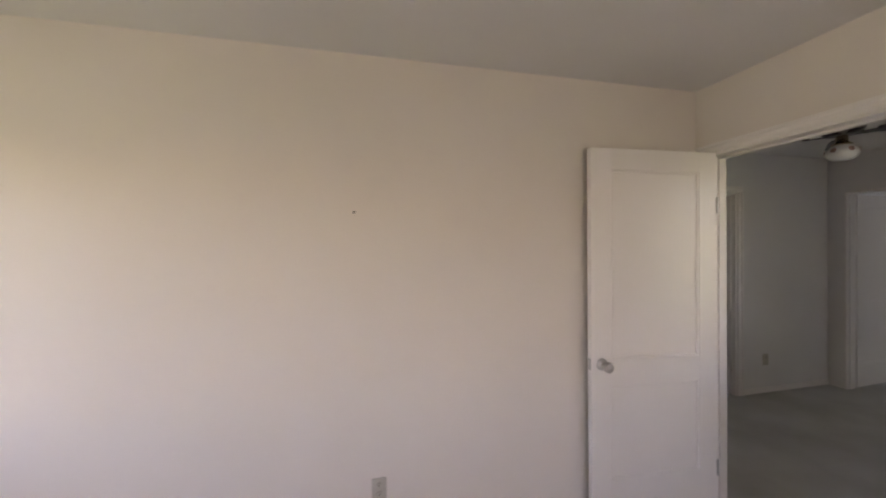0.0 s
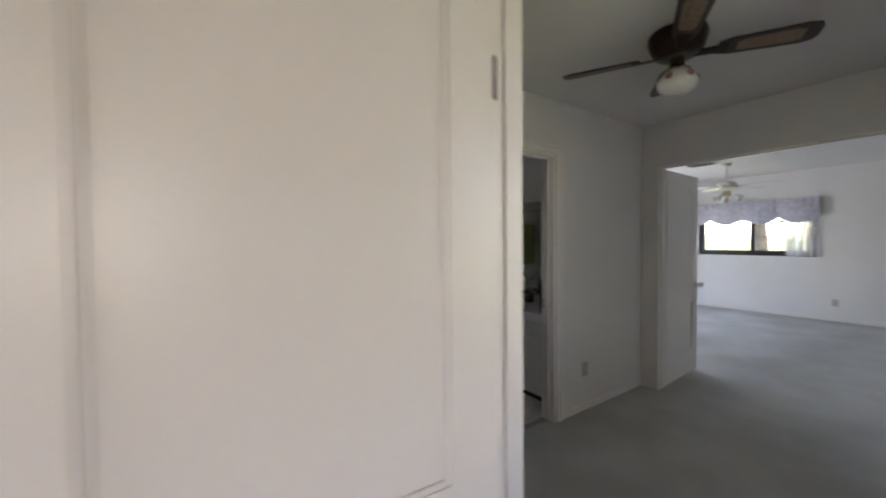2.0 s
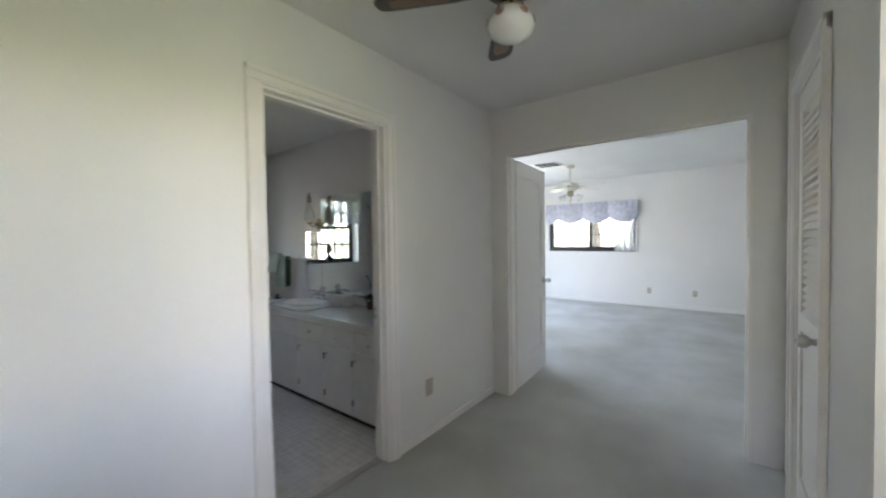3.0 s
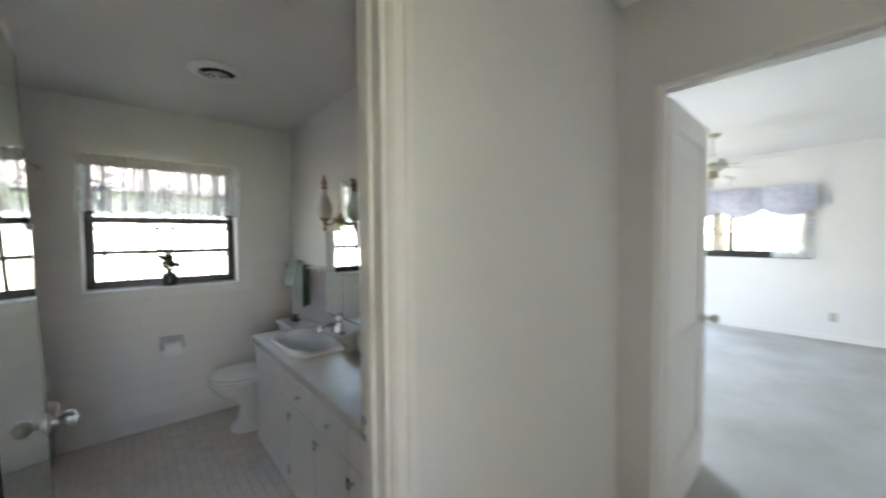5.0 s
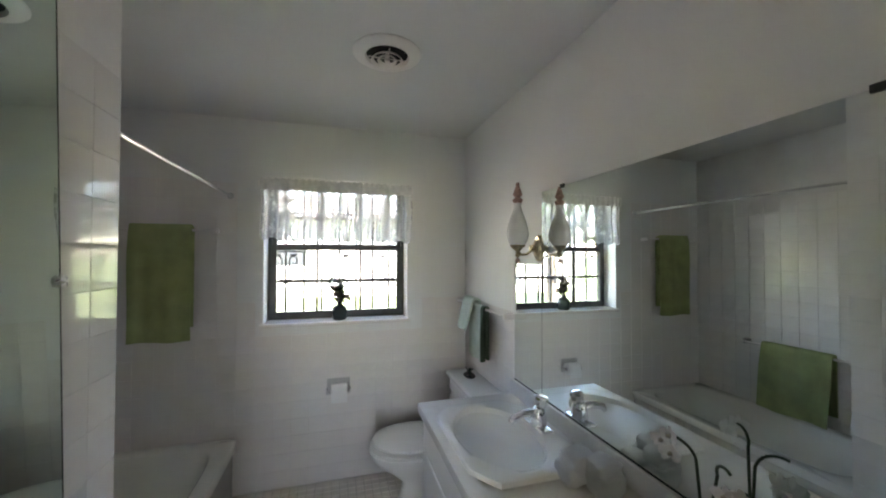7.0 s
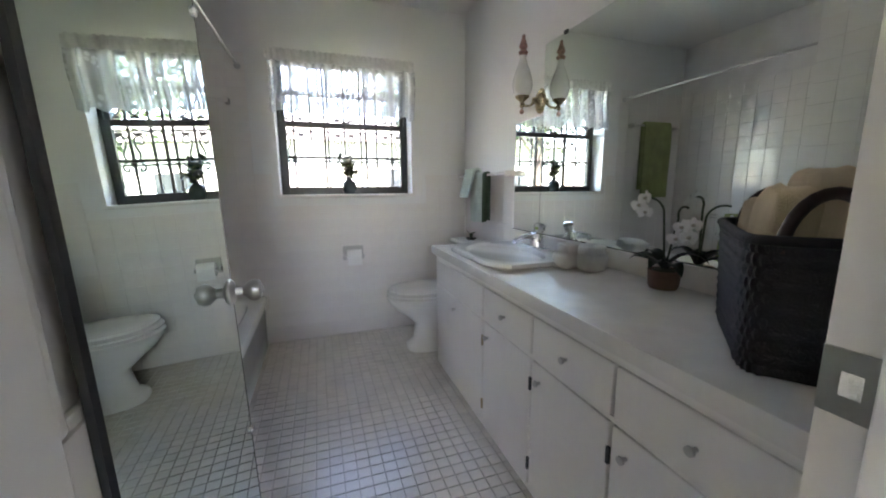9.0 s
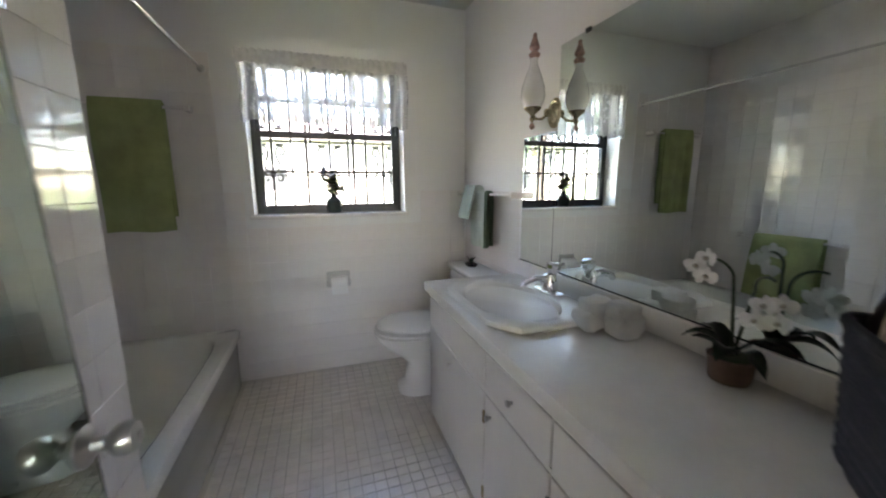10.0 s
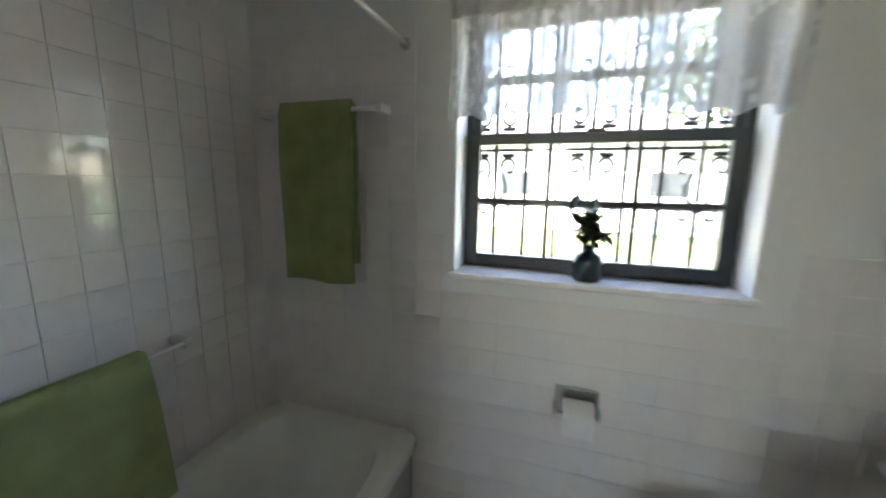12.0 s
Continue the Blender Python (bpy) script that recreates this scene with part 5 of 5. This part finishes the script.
# ---- ceiling fans ----
def hall_fan():
    cx, cy, zc = 2.87, 1.265, 2.45
    th = thing("ceiling_fan", (cx, cy, zc), "dark bronze hugger ceiling fan with cane-inset wooden blades", "ceiling fan")
    T = Matrix.Translation((cx, cy, 0))
    part("motor_housing", lt([(0, zc), (0.13, zc), (0.135, zc - 0.03), (0.115, zc - 0.09), (0.09, zc - 0.115), (0.05, zc - 0.12), (0, zc - 0.12)], 32, T), MOTOR, th, smooth=40)
    part("light_neck", lt([(0.032, zc - 0.12), (0.034, zc - 0.16), (0.045, zc - 0.175), (0.060, zc - 0.185), (0.060, zc - 0.195), (0, zc - 0.195)], 24, T), BRASS, th, smooth=40)
    gl = part("globe", lt([(0.055, zc - 0.19), (0.072, zc - 0.205), (0.092, zc - 0.235), (0.094, zc - 0.258), (0.078, zc - 0.285), (0.045, zc - 0.302), (0, zc - 0.306)], 32, T), OPAL, th, "white glass globe with pink flowers", smooth=60)
    for k in range(6):
        a = k * 1.05
        p = Vector((cx + 0.09 * math.cos(a), cy + 0.09 * math.sin(a), zc - 0.232))
        part("painted_flower", lt([(0, 0.0), (0.020, 0.001), (0.014, 0.004), (0, 0.005)], 7, Matrix.Translation(p) @ Vector((0, 0, 1)).rotation_difference(Vector((math.cos(a), math.sin(a), 0.25))).to_matrix().to_4x4()), PINK, gl)
    for ang in (-57, 33, 118, 211):
        R = T @ Matrix.Rotation(radians(ang), 4, "Z") @ Matrix.Translation((0, 0, zc - 0.105)) @ Matrix.Rotation(radians(-13), 4, "X")
        prof = [(0.17, 0.038), (0.22, 0.055), (0.50, 0.066), (0.545, 0.055), (0.56, 0.03)]
        out = [(x, w) for x, w in prof] + [(x, -w) for x, w in reversed(prof)]
        bm = bmesh.new()
        loft(bm, [[R @ Vector((x, y, -0.004)) for x, y in out], [R @ Vector((x, y, 0.004)) for x, y in out]])
        bl = part("blade", bm, WOOD, th, "dark wooden blade")
        ins = [(0.25, 0.028), (0.28, 0.036), (0.46, 0.042), (0.50, 0.03)]
        o2 = [(x, w) for x, w in ins] + [(x, -w) for x, w in reversed(ins)]
        bm = bmesh.new()
        loft(bm, [[R @ Vector((x, y, -0.0055)) for x, y in o2], [R @ Vector((x, y, -0.0035)) for x, y in o2]])
        part("cane_inset", bm, CANE, bl, "woven cane inset")
        bm = bmesh.new()
        loft(bm, [[R @ Vector(p) for p in ((0.07, -0.02, -0.012), (0.07, 0.02, -0.012), (0.07, 0.02, -0.004), (0.07, -0.02, -0.004))], [R @ Vector(p) for p in ((0.21, -0.03, -0.009), (0.21, 0.03, -0.009), (0.21, 0.03, -0.0045), (0.21, -0.03, -0.0045))]])
        part("blade_arm", bm, MOTOR, bl)


hall_fan()


def far_fan():
    cx, cy, zc = 7.8, 2.65, 2.58
    th = thing("ceiling_fan", (cx, cy, zc), "cream and brass ceiling fan on a short rod", "ceiling fan")
    T = Matrix.Translation((cx, cy, 0))
    part("canopy", lt([(0, zc), (0.07, zc), (0.06, zc - 0.04), (0.02, zc - 0.06), (0, zc - 0.06)], 24, T), WFAN, th, smooth=40)
    part("down_rod", tb([(cx, cy, zc - 0.05), (cx, cy, zc - 0.28)], 0.012), WFAN, th)
    part("motor_housing", lt([(0.03, zc - 0.27), (0.12, zc - 0.30), (0.14, zc - 0.34), (0.13, zc - 0.39), (0.07, zc - 0.43), (0, zc - 0.43)], 28, T), WFAN, th, smooth=40)
    part("light_kit", lt([(0.05, zc - 0.43), (0.06, zc - 0.50), (0.03, zc - 0.52), (0, zc - 0.52)], 20, T), BRASS, th, smooth=40)
    for k in range(3):
        a = k * 2.1 + 0.5
        p = Matrix.Translation((cx + 0.10 * math.cos(a), cy + 0.10 * math.sin(a), zc - 0.50)) @ Matrix.Rotation(a, 4, "Z") @ Matrix.Rotation(radians(130), 4, "Y")
        part("lamp_shade", lt([(0.02, 0), (0.03, 0.02), (0.05, 0.07), (0.06, 0.10), (0.057, 0.10), (0.03, 0.03)], 20, p), OPAL, th, smooth=50)
    part("pull_chain", tb([(cx, cy, zc - 0.52), (cx, cy, zc - 0.68)], 0.003, 5), BRASS, th)
    for k in range(5):
        R = T @ Matrix.Rotation(radians(-25 + 72 * k), 4, "Z") @ Matrix.Translation((0, 0, zc - 0.36)) @ Matrix.Rotation(radians(10), 4, "X")
        b = part("blade", bx(0.22, -0.06, -0.004, 0.66, 0.06, 0.004, bev=0.003, m=R), GLOSSW, th)
        part("blade_arm", bx(0.10, -0.018, -0.012, 0.26, 0.018, -0.0045, m=R), BRASS, b)


far_fan()
th = thing("attic_vent", (7.45, 2.95, 2.58), "dark square ceiling air grille", "ceiling vent")
part("frame", bx(7.25, 2.70, 2.572, 7.65, 3.10, 2.5805, bev=0.003), TRIM, th)
for k in range(8):
    part("slot", bx(7.28, 2.73 + k * 0.044, 2.568, 7.62, 2.755 + k * 0.044, 2.5725), DARK, th)


# ---- tiles: pieces of walls and floor ----
def tile_mesh(name, w, h, t, ch, material):
    """A tile about the origin, face up +z, softened edges, open at the back."""
    me = bpy.data.meshes.new(name)
    a, b = w / 2, h / 2
    v = [(-a, -b, 0), (a, -b, 0), (a, b, 0), (-a, b, 0), (-a, -b, t - ch), (a, -b, t - ch), (a, b, t - ch), (-a, b, t - ch), (-a + ch, -b + ch, t), (a - ch, -b + ch, t), (a - ch, b - ch, t), (-a + ch, b - ch, t)]
    f = [(8, 9, 10, 11)] + [(i, (i + 1) % 4, 4 + (i + 1) % 4, 4 + i) for i in range(4)] + [(4 + i, 4 + (i + 1) % 4, 8 + (i + 1) % 4, 8 + i) for i in range(4)]
    me.from_pydata(v, [], f)
    me.materials.append(material)
    return me


def lay(base, me, frame_m, us, vs, skip, pick, limit, material, seed, tilt):
    """Tiles on a grid of the plane frame_m: those picked are parts of base, the rest one joined part."""
    r = random.Random(seed)
    verts, faces, n = [], [], 0
    mv = [Vector(v.co) for v in me.vertices]
    mf = [tuple(p.vertices) for p in me.polygons]
    for u in us:
        for v in vs:
            if skip(u, v):
                continue
            m = frame_m @ Matrix.Translation((u, v, r.uniform(-0.0004, 0.0003))) @ Matrix.Rotation(r.gauss(0, tilt), 4, "X") @ Matrix.Rotation(r.gauss(0, tilt), 4, "Y")
            if n < limit and pick(u, v):
                o = new("tile", me)
                o.parent, o.matrix_basis = base, m
                n += 1
            else:
                b = len(verts)
                verts += [m @ q for q in mv]
                faces += [tuple(b + i for i in f) for f in mf]
    if verts:
        j = bpy.data.meshes.new("tiles")
        j.from_pydata(verts, [], faces)
        j.materials.append(material)
        o = new("tiles", j)
        o.parent = base
        o["kind"] = "stuff"


S = 0.1085
TM = tile_mesh("wall_tile", S - 0.0014, S - 0.0014, 0.0022, 0.0008, TILE)
obs = bpy.data.objects


def steps(a, b, s):
    n = max(1, round((b - a) / s))
    return [a + s * (i + 0.5) for i in range(n)]


# window wall: right of the tub to 1.22 m, over the tub to 1.9 m; u runs along -x, v up
FN = Matrix(((-1, 0, 0, 3.70), (0, 0, -1, 4.87), (0, 1, 0, 0), (0, 0, 0, 1)))
lay(obs["wall_bath_north"], TM, FN, steps(0, 2.26, S), steps(0, 1.9, S),
    lambda u, v: (3.70 - u > 2.20 and v > 1.22) or (3.70 - u > 2.30 - S / 2 and 3.70 - u < 3.30 + S / 2 and v > 1.03 - S / 2) or 3.70 - u < 1.47,
    lambda u, v: 3.70 - u > 2.1, 300, TILE, 1, 0.0007)
# wall over the tub; u runs along y
FW = Matrix(((0, 0, 1, 1.44), (1, 0, 0, 0), (0, 1, 0, 0), (0, 0, 0, 1)))
lay(obs["wall_bath_west"], TM, FW, steps(3.455, 4.865, S), steps(0.3, 1.92, S), lambda u, v: False, lambda u, v: True, 300, TILE, 2, 0.0008)
# end wall of the tub and its outer face
lay(obs["wall_tub_end"], TM, Matrix(((0, 0, 1, 2.243), (1, 0, 0, 0), (0, 1, 0, 0), (0, 0, 0, 1))), steps(3.45 - 3 * S, 3.45, S), steps(0, 1.92, S), lambda u, v: False, lambda u, v: True, 300, TILE, 3, 0.002)
lay(obs["wall_tub_end"], TM, Matrix(((1, 0, 0, 0), (0, 0, 1, 3.45), (0, 1, 0, 0), (0, 0, 0, 1))), steps(1.45, 2.23, S), steps(0.3, 1.92, S), lambda u, v: False, lambda u, v: False, 0, TILE, 4, 0.002)
# behind the toilet and beside the mirror
lay(obs["wall_bath_east"], TM, Matrix(((0, 0, -1, 3.70), (1, 0, 0, 0), (0, 1, 0, 0), (0, 0, 0, 1))), steps(4.09, 4.866, S), steps(0, 1.22, S), lambda u, v: False, lambda u, v: True, 300, TILE, 5, 0.0008)

# floor: two-inch squares
FS = 0.0508
FM = tile_mesh("floor_tile", FS - 0.0036, FS - 0.0036, 0.0060, 0.0014, FTILE)
lay(obs["floor"], FM, Matrix.Translation((0, 0, -0.0045)), steps(2.205, 3.25, FS), steps(2.31, 4.868, FS), lambda u, v: False, lambda u, v: 2.3 < u < 3.2 and 2.95 < v < 3.80, 300, FTILE, 6, 0.006)
